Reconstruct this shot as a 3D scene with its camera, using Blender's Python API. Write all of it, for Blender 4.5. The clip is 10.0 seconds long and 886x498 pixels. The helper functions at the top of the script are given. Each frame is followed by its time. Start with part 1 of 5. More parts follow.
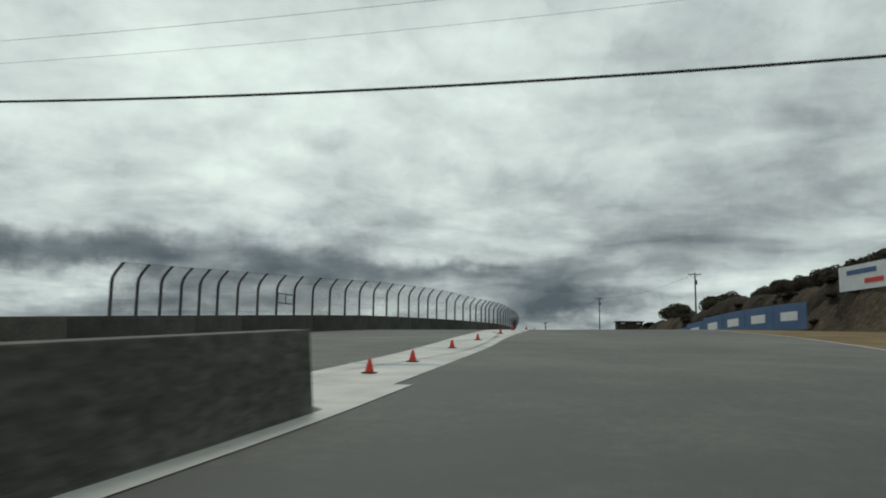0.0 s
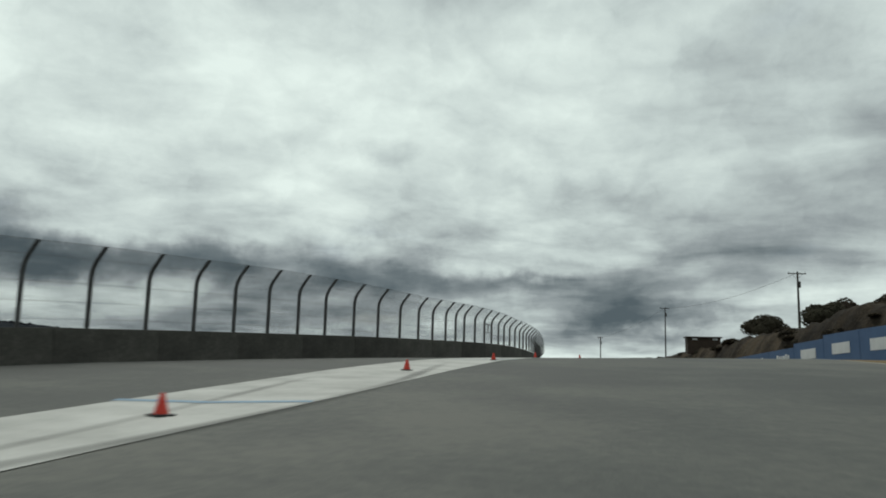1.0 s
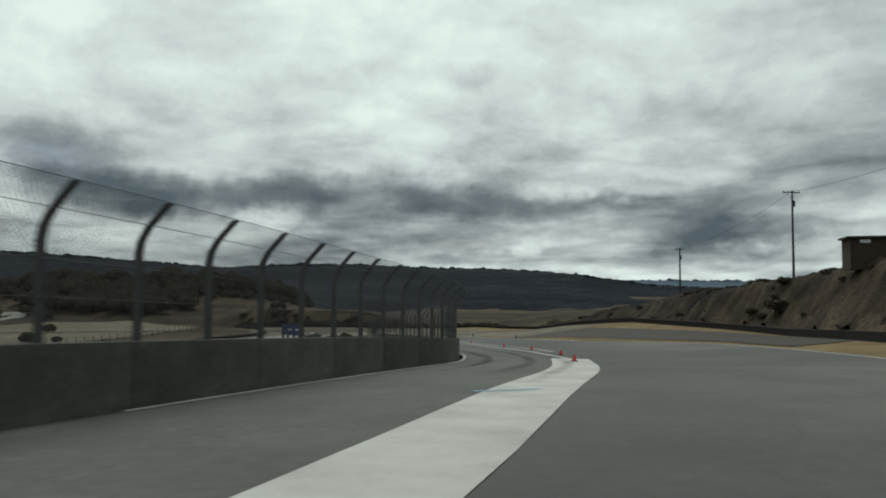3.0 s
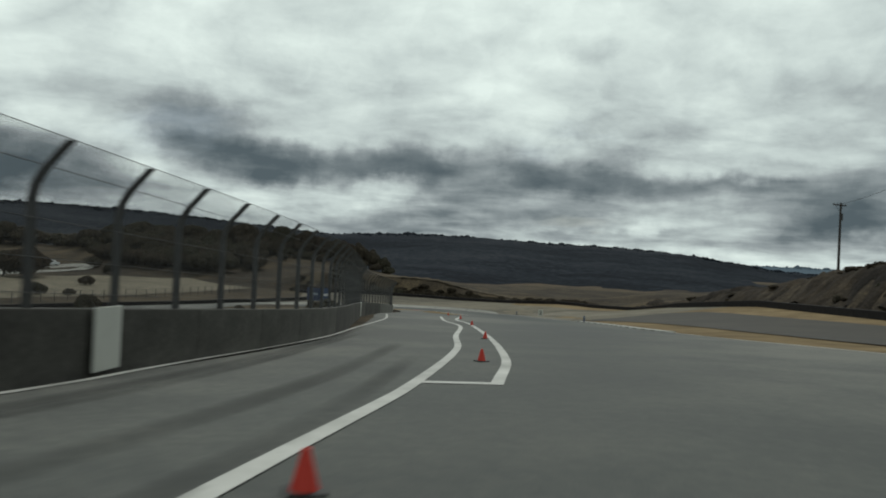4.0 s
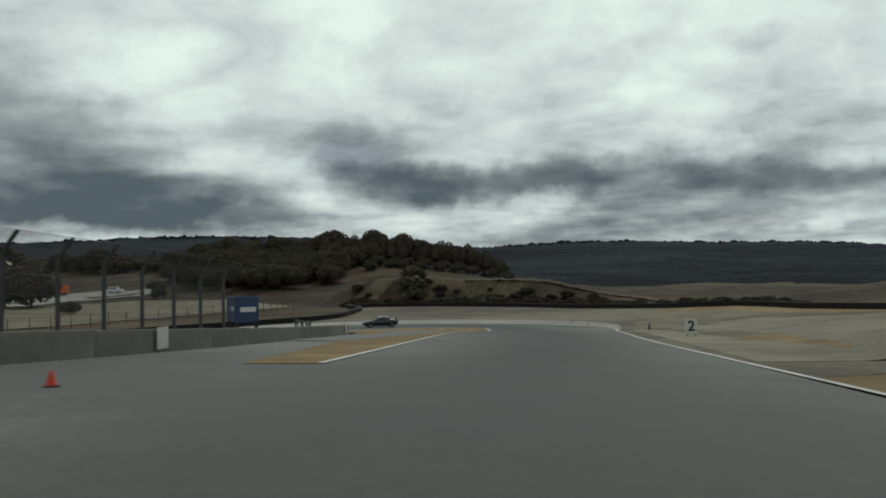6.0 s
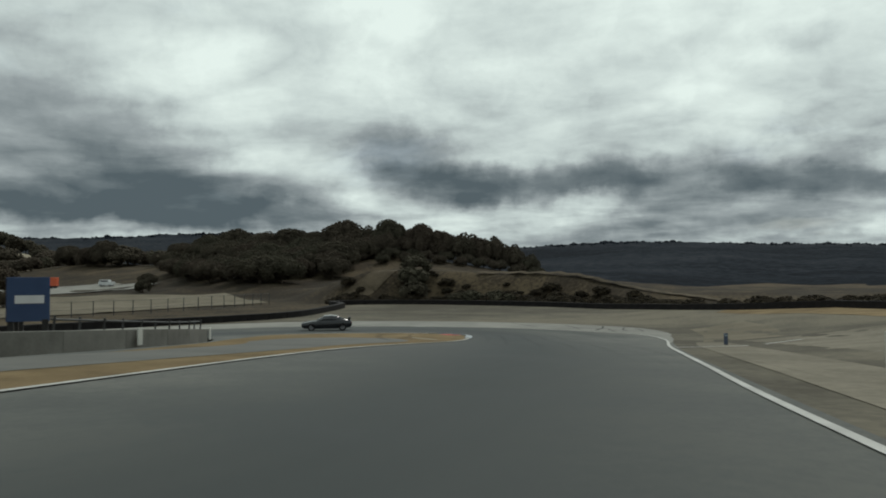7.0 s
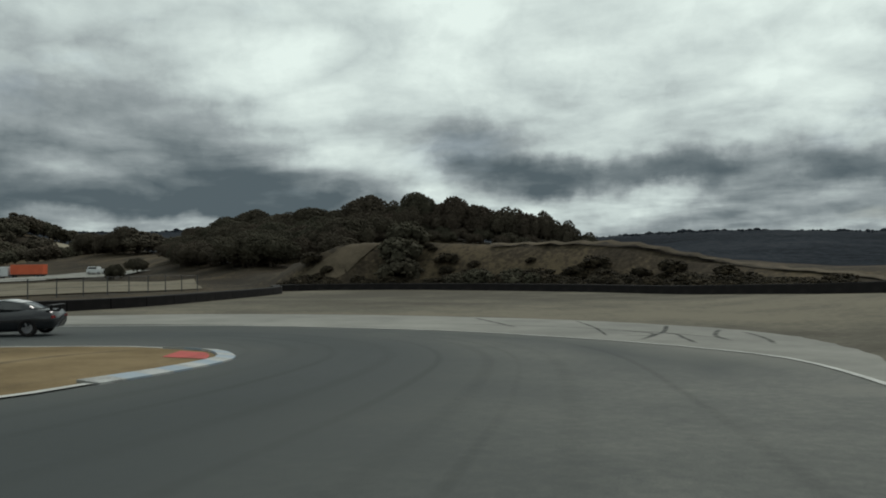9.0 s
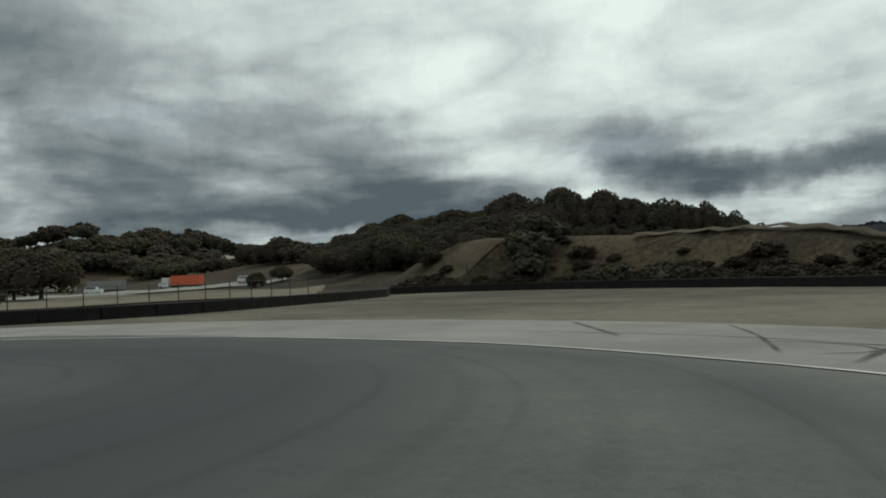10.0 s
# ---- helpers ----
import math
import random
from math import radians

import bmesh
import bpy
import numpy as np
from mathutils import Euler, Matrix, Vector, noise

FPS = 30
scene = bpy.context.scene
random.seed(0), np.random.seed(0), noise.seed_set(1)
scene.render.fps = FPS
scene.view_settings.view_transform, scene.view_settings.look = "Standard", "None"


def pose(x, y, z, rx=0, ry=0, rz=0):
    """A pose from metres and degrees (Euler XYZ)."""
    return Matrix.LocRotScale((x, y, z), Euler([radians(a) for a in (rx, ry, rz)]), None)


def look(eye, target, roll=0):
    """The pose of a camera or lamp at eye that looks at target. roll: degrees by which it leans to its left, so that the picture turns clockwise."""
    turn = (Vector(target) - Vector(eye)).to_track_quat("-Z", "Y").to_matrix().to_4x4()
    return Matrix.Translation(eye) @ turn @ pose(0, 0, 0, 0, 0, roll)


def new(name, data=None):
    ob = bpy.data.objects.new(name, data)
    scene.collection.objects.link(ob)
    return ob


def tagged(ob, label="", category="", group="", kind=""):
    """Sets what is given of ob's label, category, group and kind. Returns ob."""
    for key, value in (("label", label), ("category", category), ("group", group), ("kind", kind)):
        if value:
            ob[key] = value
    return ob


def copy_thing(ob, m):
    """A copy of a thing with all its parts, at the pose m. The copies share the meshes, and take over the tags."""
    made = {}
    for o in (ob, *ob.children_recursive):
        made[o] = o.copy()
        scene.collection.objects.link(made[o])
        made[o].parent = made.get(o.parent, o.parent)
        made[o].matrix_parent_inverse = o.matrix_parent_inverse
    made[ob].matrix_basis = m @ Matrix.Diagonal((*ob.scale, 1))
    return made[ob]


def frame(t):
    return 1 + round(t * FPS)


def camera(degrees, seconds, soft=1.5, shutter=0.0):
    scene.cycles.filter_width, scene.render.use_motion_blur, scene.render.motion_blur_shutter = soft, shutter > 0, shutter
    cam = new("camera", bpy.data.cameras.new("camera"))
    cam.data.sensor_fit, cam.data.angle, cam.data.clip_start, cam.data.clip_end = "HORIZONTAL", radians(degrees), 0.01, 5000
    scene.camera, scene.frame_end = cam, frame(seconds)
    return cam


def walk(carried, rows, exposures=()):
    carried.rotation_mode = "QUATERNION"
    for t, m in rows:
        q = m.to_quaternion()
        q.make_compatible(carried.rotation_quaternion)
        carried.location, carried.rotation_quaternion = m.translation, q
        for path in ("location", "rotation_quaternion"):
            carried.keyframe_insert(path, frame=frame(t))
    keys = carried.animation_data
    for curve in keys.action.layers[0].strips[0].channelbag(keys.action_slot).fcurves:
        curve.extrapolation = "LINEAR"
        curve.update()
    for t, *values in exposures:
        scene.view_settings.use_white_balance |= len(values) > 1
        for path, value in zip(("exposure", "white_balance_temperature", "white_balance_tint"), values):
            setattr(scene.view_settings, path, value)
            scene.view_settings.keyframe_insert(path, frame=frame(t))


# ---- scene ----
cam = camera(59.83, 10.0, soft=1.9, shutter=0.12)
# seconds, place, turn to the left, tilt up, lean to the left
ROWS = [
    (0.0, 0.00, 0.00, 1.20, 13.89, 7.72, 0.82),
    (0.5, -0.13, 17.67, 2.14, 16.82, 8.44, 1.62),
    (1.0, -0.88, 35.38, 3.09, 18.73, 8.50, 1.46),
    (1.5, -2.13, 53.27, 4.02, 19.72, 8.09, 0.87),
    (2.0, -3.67, 71.34, 4.73, 20.59, 6.02, -1.04),
    (2.5, -5.54, 89.50, 4.96, 22.41, 4.73, -0.44),
    (3.0, -8.02, 107.67, 4.58, 24.92, 2.83, 0.10),
    (3.5, -11.48, 125.78, 3.67, 28.08, 0.86, 1.11),
    (4.0, -16.23, 143.73, 2.52, 33.23, 0.76, 2.70),
    (4.5, -22.37, 161.25, 1.45, 37.48, 1.68, 0.55),
    (5.0, -29.57, 177.89, 0.46, 41.12, 2.06, -1.15),
    (5.5, -37.41, 193.32, -0.49, 42.93, 1.80, -1.60),
    (6.0, -45.55, 207.39, -1.44, 45.20, 1.66, -0.90),
    (6.5, -53.67, 220.16, -2.35, 47.10, 1.68, -0.45),
    (7.0, -61.52, 231.71, -3.18, 48.38, 1.74, -0.27),
    (7.5, -68.87, 242.04, -3.91, 49.78, 1.43, -0.04),
    (8.0, -75.45, 251.12, -4.57, 50.79, 1.42, -0.61),
    (8.5, -81.04, 258.89, -5.19, 51.74, 1.34, -0.52),
    (9.0, -85.74, 265.21, -5.76, 53.84, 1.26, -0.60),
    (9.5, -89.89, 270.30, -6.26, 58.36, 1.27, -0.99),
    (10.0, -94.01, 274.59, -6.64, 65.67, 1.92, -2.06),
]
walk(cam, [(t, pose(x, y, z, 90 + up, 0, left) @ pose(0, 0, 0, 0, 0, lean)) for t, x, y, z, left, up, lean in ROWS],
     exposures=[(0.0, 0.0), (10.0, 0.0)])

# ---- sky and sun: broken overcast ----
world = bpy.data.worlds.new("overcast_sky")
scene.world = world
world.use_nodes = True
WN, WL = world.node_tree.nodes, world.node_tree.links
WN.clear()


def wmath(op, a, b=None, clamp=False):
    n = WN.new("ShaderNodeMath")
    n.operation, n.use_clamp = op, clamp
    for i, v in enumerate((a, b)):
        if v is None:
            continue
        if isinstance(v, (int, float)):
            n.inputs[i].default_value = v
        else:
            WL.new(v, n.inputs[i])
    return n.outputs[0]


def wramp(value, stops):
    n = WN.new("ShaderNodeValToRGB")
    while len(n.color_ramp.elements) < len(stops):
        n.color_ramp.elements.new(0.5)
    for e, (p, c) in zip(n.color_ramp.elements, stops):
        e.position, e.color = p, (*c, 1)
    WL.new(value, n.inputs[0])
    return n.outputs[0]


SUN_ELEVATION, SUN_TURN = 50.0, 28.0
tex = WN.new("ShaderNodeTexCoord").outputs["Generated"]
sep = WN.new("ShaderNodeSeparateXYZ")
WL.new(tex, sep.inputs[0])
azim = wmath("MULTIPLY", wmath("ARCTAN2", wmath("MULTIPLY", sep.outputs[0], -1.0), sep.outputs[1]), 57.2958)
elev = wmath("MULTIPLY", wmath("ARCSINE", sep.outputs[2]), 57.2958)
# cloud deck seen in perspective: direction divided by its height
deck = wmath("ADD", wmath("MAXIMUM", sep.outputs[2], 0.0), 0.17)
flat = WN.new("ShaderNodeCombineXYZ")
WL.new(wmath("DIVIDE", sep.outputs[0], deck), flat.inputs[0])
WL.new(wmath("DIVIDE", sep.outputs[1], deck), flat.inputs[1])


def wnoise(vector, scale, detail, rough=0.55, distort=0.0):
    n = WN.new("ShaderNodeTexNoise")
    n.inputs["Scale"].default_value, n.inputs["Detail"].default_value = scale, detail
    n.inputs["Roughness"].default_value, n.inputs["Distortion"].default_value = rough, distort
    WL.new(vector, n.inputs["Vector"])
    return n


angles = WN.new("ShaderNodeCombineXYZ")
WL.new(azim, angles.inputs[0])
WL.new(elev, angles.inputs[1])
wispy = wnoise(angles.outputs[0], 0.26, 5.0, 0.58)
shift = WN.new("ShaderNodeVectorMath")
shift.operation = "MULTIPLY_ADD"
WL.new(wispy.outputs["Color"], shift.inputs[0])
shift.inputs[1].default_value, shift.inputs[2].default_value = (6.0, 3.0, 0.0), (-3.0, -1.5, 0.0)
warped = WN.new("ShaderNodeVectorMath")
WL.new(angles.outputs[0], warped.inputs[0])
WL.new(shift.outputs[0], warped.inputs[1])
# cloud banks: turn to the left, height over the horizon, half width, half height (degrees), how bright or dark
CLOUDS_EARLY = [
    (43.1, 6.1, 5.0, 1.7, -0.6), (35.8, 6.3, 5.0, 1.3, -0.5), (22.6, 6.4, 8.4, 1.2, -0.5), (7.9, 6.2, 6.3, 1.3, -0.6),
    (10.0, 11.5, 9.3, 2.3, -0.3), (3.3, 4.0, 5.0, 0.9, -0.3), (30.5, 2.0, 10.9, 0.9, -0.5), (-3.8, 21.4, 7.1, 3.4, -0.25),
    (-3.1, 7.1, 6.3, 1.9, -0.35), (12.1, 6.8, 3.4, 0.6, 0.4), (35.1, 14.9, 8.4, 3.4, 0.15),
    (4.3, 3.7, 5.0, 1.2, -0.5), (5.0, 4.4, 8.0, 1.6, -0.35), (17.0, 4.5, 7.0, 0.9, -0.4), (-2.4, 9.2, 6.3, 2.5, -0.25), (19.1, 2.7, 1.7, 0.5, 0.4),
]
CLOUDS_LATE = [
    (52.0, 8.5, 4.6, 2.1, -0.8), (48.6, 6.5, 6.4, 1.5, -0.8), (36.2, 7.3, 4.2, 1.3, -0.6), (24.5, 7.8, 6.0, 1.8, -0.62), (29.0, 4.6, 6.5, 1.4, -0.7),
    (18.7, 5.9, 8.4, 0.9, -0.5), (22.8, 15.3, 2.1, 1.1, -0.3), (39.1, 5.0, 5.0, 0.9, 0.4), (66.7, 5.3, 8.4, 2.1, -0.6),
    (69.1, 8.7, 6.0, 2.5, -0.5), (66.8, 4.4, 5.5, 0.9, -0.4), (76.5, 13.8, 3.8, 2.5, -0.3), (80.7, 7.2, 14.7, 2.5, -0.5),
    (86.3, 9.5, 8.4, 2.5, -0.4), (74.0, 11.3, 8.4, 1.5, -0.3), (55.5, 7.8, 1.9, 1.7, 0.35), (79.7, 3.6, 3.4, 0.6, 0.4), (72.1, 3.4, 2.5, 0.5, 0.5),
    (86.0, 13.5, 17.0, 7.5, -0.45), (30.0, 15.5, 15.0, 6.5, 0.28), (57.0, 14.0, 5.0, 7.0, -0.25), (82.0, 4.0, 13.0, 1.5, -0.35), (86.5, 5.0, 9.0, 2.2, -0.5), (65.0, 3.9, 14.0, 1.4, -0.6), (30.0, 2.9, 14.0, 1.1, -0.25), (54.0, 3.2, 6.0, 1.2, -0.25), (60.0, 4.4, 9.0, 1.8, -0.25), (6.0, 2.6, 10.0, 1.2, -0.3), (-9.0, 16.0, 10.0, 8.0, -0.22), (20.0, 22.0, 14.0, 4.0, 0.15), (47.0, 4.0, 6.0, 0.9, 0.3),
]
CLOUDS = CLOUDS_EARLY + CLOUDS_LATE
total = None
for a, e, w, h, amount in CLOUDS:
    off = WN.new("ShaderNodeVectorMath")
    off.operation = "MULTIPLY_ADD"
    WL.new(warped.outputs[0], off.inputs[0])
    k = 1.35
    off.inputs[1].default_value = (1 / (w * k), 1 / (h * k), 0)
    off.inputs[2].default_value = (-a / (w * k), -e / (h * k), 0)
    far = WN.new("ShaderNodeVectorMath")
    far.operation = "LENGTH"
    WL.new(off.outputs[0], far.inputs[0])
    m = WN.new("ShaderNodeMapRange")
    m.interpolation_type = "SMOOTHSTEP"
    m.inputs["From Min"].default_value, m.inputs["From Max"].default_value = 1.15, 0.25
    m.inputs["To Min"].default_value, m.inputs["To Max"].default_value = 0.0, amount
    WL.new(far.outputs["Value"], m.inputs["Value"])
    total = m.outputs[0] if total is None else wmath("ADD", total, m.outputs[0])
broad = wnoise(flat.outputs[0], 0.75, 6.0, 0.50, 0.5).outputs[0]
fine = wnoise(flat.outputs[0], 3.0, 6.0, 0.6, 0.3).outputs[0]
streak = wnoise(warped.outputs[0], 0.13, 6.0, 0.62).outputs[0]
light = wmath("ADD", wmath("MULTIPLY", wmath("SUBTRACT", broad, 0.5), 1.5), wmath("MULTIPLY", wmath("SUBTRACT", fine, 0.5), 0.40))
puff = wnoise(flat.outputs[0], 1.25, 5.0, 0.50, 0.4).outputs[0]
puff = wmath("ABSOLUTE", wmath("SUBTRACT", puff, 0.5))
light = wmath("ADD", light, wmath("MULTIPLY", wmath("SUBTRACT", puff, 0.09), 1.25))
light = wmath("ADD", light, wmath("MULTIPLY", wmath("SUBTRACT", streak, 0.5), 0.45))
light = wmath("ADD", light, wmath("MULTIPLY", total, 0.56))
# the deck is thinner, and brighter, towards the sun
glow = WN.new("ShaderNodeVectorMath")
glow.operation = "DOT_PRODUCT"
WL.new(tex, glow.inputs[0])
glow.inputs[1].default_value = (-math.sin(radians(SUN_TURN)), math.cos(radians(SUN_TURN)), 0.3)
light = wmath("ADD", light, wmath("MULTIPLY", wmath("SUBTRACT", glow.outputs["Value"], 0.8), 0.10))
# the deck is seen through more of its depth low over the horizon
light = wmath("SUBTRACT", light, wmath("MULTIPLY", wmath("SUBTRACT", 1.0, wmath("DIVIDE", wmath("ABSOLUTE", elev), 10.0), clamp=True), 0.10))
light = wmath("ADD", light, 0.80, clamp=True)
cloud_colour = wramp(light, [(0.0, (0.088, 0.117, 0.131)), (0.22, (0.158, 0.193, 0.205)), (0.46, (0.305, 0.350, 0.358)), (0.72, (0.540, 0.622, 0.605)), (1.0, (0.78, 0.89, 0.84))])
sky = WN.new("ShaderNodeTexSky")
sky.sky_type, sky.sun_disc = "NISHITA", False
sky.sun_elevation, sky.sun_rotation = radians(SUN_ELEVATION), radians(-SUN_TURN)
blue = WN.new("ShaderNodeVectorMath")
blue.operation = "SCALE"
WL.new(sky.outputs[0], blue.inputs[0])
blue.inputs["Scale"].default_value = 0.09
gap = wmath("MULTIPLY", wmath("SUBTRACT", wnoise(flat.outputs[0], 0.9, 5.0).outputs[0], 0.60), 1.6, clamp=True)
mix = WN.new("ShaderNodeMix")
mix.data_type = "RGBA"
WL.new(gap, mix.inputs["Factor"])
WL.new(cloud_colour, mix.inputs["A"])
WL.new(blue.outputs[0], mix.inputs["B"])
bg = WN.new("ShaderNodeBackground")
bg.inputs["Strength"].default_value = 1.0
WL.new(mix.outputs["Result"], bg.inputs["Color"])
WL.new(bg.outputs[0], WN.new("ShaderNodeOutputWorld").inputs["Surface"])

lamp = bpy.data.lights.new("sun", "SUN")
lamp.energy, lamp.angle, lamp.color = 1.15, radians(14), (1.0, 0.96, 0.90)
sun = new("sun", lamp)
sun.matrix_world = look((0, 0, 100), (0 + 60 * math.sin(radians(SUN_TURN)), -60 * math.cos(radians(SUN_TURN)), 100 - 60 * math.tan(radians(SUN_ELEVATION))))

# ---- materials ----


def material(name, colours, scale=1.0, rough=0.9, bump=0.0, bump_scale=None, metal=0.0, grain=0.0, stretch=(1, 1, 1), big=0.0, randomness=0.0, islands=False, specular=0.3, fine=0.0):
    """Two noises of different size over the colours, with a third for the relief."""
    mat = bpy.data.materials.new(name)
    mat.use_nodes = True
    N, L = mat.node_tree.nodes, mat.node_tree.links
    bsdf = N["Principled BSDF"]
    bsdf.inputs["Metallic"].default_value = metal
    bsdf.inputs["Specular IOR Level"].default_value = specular
    co = N.new("ShaderNodeTexCoord").outputs["Object"]
    mp = N.new("ShaderNodeMapping")
    mp.inputs["Scale"].default_value = stretch
    L.new(co, mp.inputs[0])

    def nz(s, d, r=0.55):
        n = N.new("ShaderNodeTexNoise")
        n.inputs["Scale"].default_value, n.inputs["Detail"].default_value, n.inputs["Roughness"].default_value = s, d, r
        L.new(mp.outputs[0], n.inputs["Vector"])
        return n.outputs[0]

    def mth(op, a, b):
        n = N.new("ShaderNodeMath")
        n.operation = op
        for i, v in enumerate((a, b)):
            if isinstance(v, (int, float)):
                n.inputs[i].default_value = v
            else:
                L.new(v, n.inputs[i])
        return n.outputs[0]
    v = nz(scale, 5)
    if big:
        v = mth("ADD", v, mth("MULTIPLY", mth("SUBTRACT", nz(scale * 0.11, 4), 0.5), big))
    if grain:
        v = mth("ADD", v, mth("MULTIPLY", mth("SUBTRACT", nz(scale * 14, 3, 0.7), 0.5), grain))
    if fine:
        v = mth("ADD", v, mth("MULTIPLY", mth("SUBTRACT", nz(38.0, 2, 0.7), 0.5), fine))
    if randomness:
        src = N.new("ShaderNodeNewGeometry").outputs["Random Per Island"] if islands else N.new("ShaderNodeObjectInfo").outputs["Random"]
        v = mth("ADD", v, mth("MULTIPLY", mth("SUBTRACT", src, 0.5), randomness))
    ramp = N.new("ShaderNodeValToRGB")
    while len(ramp.color_ramp.elements) < len(colours):
        ramp.color_ramp.elements.new(0.5)
    for i, (e, c) in enumerate(zip(ramp.color_ramp.elements, colours)):
        e.position, e.color = 0.25 + 0.5 * i / max(1, len(colours) - 1), (*c, 1)
    L.new(v, ramp.inputs[0])
    L.new(ramp.outputs[0], bsdf.inputs["Base Color"])
    rr = N.new("ShaderNodeMapRange")
    rr.inputs["To Min"].default_value, rr.inputs["To Max"].default_value = max(0.03, rough - 0.1), min(1.0, rough + 0.1)
    L.new(v, rr.inputs[0])
    L.new(rr.outputs[0], bsdf.inputs["Roughness"])
    if bump:
        b = N.new("ShaderNodeBump")
        b.inputs["Strength"].default_value, b.inputs["Distance"].default_value = 0.6, bump
        L.new(nz(bump_scale or scale * 6, 4), b.inputs["Height"])
        L.new(b.outputs[0], bsdf.inputs["Normal"])
    return mat


ASPHALT = material("asphalt", [(0.066, 0.069, 0.063), (0.103, 0.106, 0.095), (0.150, 0.149, 0.131)], 0.35, 0.85, 0.004, 60, grain=0.8, big=2.0, fine=0.8)
ASPHALT_PIT = material("pit_asphalt", [(0.085, 0.085, 0.077), (0.118, 0.118, 0.106), (0.150, 0.147, 0.130)], 0.3, 0.88, 0.004, 60, grain=0.25, big=0.6)
WORN = material("worn_light_asphalt", [(0.155, 0.153, 0.135), (0.222, 0.219, 0.194), (0.282, 0.276, 0.245)], 0.3, 0.9, 0.004, 60, grain=0.25, big=0.6)
DARKPAD = material("dark_runoff_asphalt", [(0.032, 0.029, 0.024), (0.046, 0.041, 0.034), (0.066, 0.059, 0.048)], 0.25, 0.9, 0.004, 40, grain=0.25, big=0.5)
rub = ASPHALT.node_tree
rub_at = rub.nodes.new("ShaderNodeAttribute")
rub_at.attribute_name = "rubber"
rub_mix = rub.nodes.new("ShaderNodeMix")
rub_mix.data_type = "RGBA"
rub_mix.inputs["B"].default_value = (0.030, 0.037, 0.038, 1)
rub_base = rub.nodes["Principled BSDF"].inputs["Base Color"]
rub.links.new(rub_base.links[0].from_socket, rub_mix.inputs["A"])
rub.links.new(rub_at.outputs["Fac"], rub_mix.inputs["Factor"])
rub.links.new(rub_mix.outputs["Result"], rub_base)
TYRE_MARK = material("faint_tyre_mark", [(0.030, 0.032, 0.030), (0.050, 0.052, 0.048), (0.085, 0.086, 0.079)], 1.2, 0.85, grain=0.8)
# the marks thin out towards their edges and ends
tm = TYRE_MARK.node_tree
tm_at = tm.nodes.new("ShaderNodeAttribute")
tm_at.attribute_name = "wear"
tm.links.new(tm_at.outputs["Fac"], tm.nodes["Principled BSDF"].inputs["Alpha"])
PAINT = material("white_road_paint", [(0.30, 0.30, 0.275), (0.43, 0.43, 0.40), (0.54, 0.54, 0.505)], 0.8, 0.7, 0.002, 50, grain=0.35, big=0.5)
BLUE_PAINT = material("blue_road_paint", [(0.16, 0.26, 0.36), (0.23, 0.36, 0.48)], 1.5, 0.7, grain=0.5)
RED_PAINT = material("red_kerb_paint", [(0.22, 0.11, 0.065), (0.38, 0.065, 0.055), (0.47, 0.085, 0.075)], 1.6, 0.8, grain=0.9, big=1.0)
KERB_BLUE = material("blue_kerb_paint", [(0.22, 0.27, 0.32), (0.33, 0.385, 0.43)], 1.5, 0.7, grain=0.6)
HILL_GRASS = material("dry_hill_grass", [(0.022, 0.017, 0.011), (0.048, 0.037, 0.024), (0.094, 0.072, 0.044)], 0.12, 1.0, 0.08, 1.1, grain=1.2, big=1.6, specular=0.1)
TAN = material("tan_dirt", [(0.105, 0.074, 0.038), (0.170, 0.123, 0.064), (0.240, 0.178, 0.098)], 0.4, 1.0, 0.03, 10, grain=0.4, big=0.7, specular=0.1)
PALE_SAND = material("pale_sand", [(0.22, 0.195, 0.145), (0.30, 0.265, 0.20)], 0.8, 1.0, 0.02, 12, grain=0.4, big=0.5, specular=0.1)
PALE = material("pale_gravel", [(0.115, 0.100, 0.072), (0.155, 0.136, 0.100), (0.20, 0.176, 0.132)], 0.3, 1.0, 0.03, 10, grain=0.4, big=0.6, specular=0.1)
SWATH = material("bare_brown_dirt", [(0.052, 0.042, 0.029), (0.085, 0.068, 0.047), (0.125, 0.100, 0.070)], 0.5, 1.0, 0.05, 4, grain=0.8, big=1.2, specular=0.1)
APRON = material("pale_beige_gravel", [(0.120, 0.108, 0.082), (0.175, 0.158, 0.123), (0.235, 0.212, 0.165)], 0.25, 1.0, 0.03, 12, grain=0.8, big=1.6, specular=0.1)
RUNOFF = material("gravel_runoff", [(0.078, 0.070, 0.054), (0.118, 0.107, 0.083), (0.172, 0.154, 0.116)], 0.2, 1.0, 0.03, 12, grain=0.8, big=1.8, specular=0.1)
BANK = material("cut_earth_bank", [(0.010, 0.008, 0.006), (0.023, 0.018, 0.013), (0.040, 0.031, 0.021), (0.072, 0.055, 0.037)], 0.30, 1.0, 0.35, 0.9, grain=1.0, big=1.4, specular=0.1)
# wall concrete, kept dark for the long side turned from the light
CONCRETE = material("weathered_concrete", [(0.046, 0.043, 0.038), (0.080, 0.076, 0.067), (0.130, 0.123, 0.108)], 0.9, 0.9, 0.006, 25, grain=0.5, big=0.7, randomness=0.22, stretch=(0.6, 1, 1))
# the same concrete made paler: light on the wall's end, put into the colour
LIT_CONCRETE = material("lit_pale_concrete", [(0.115, 0.113, 0.098), (0.165, 0.162, 0.143), (0.215, 0.210, 0.185)], 0.9, 0.9, 0.006, 25, grain=0.5, big=0.7, randomness=0.2)
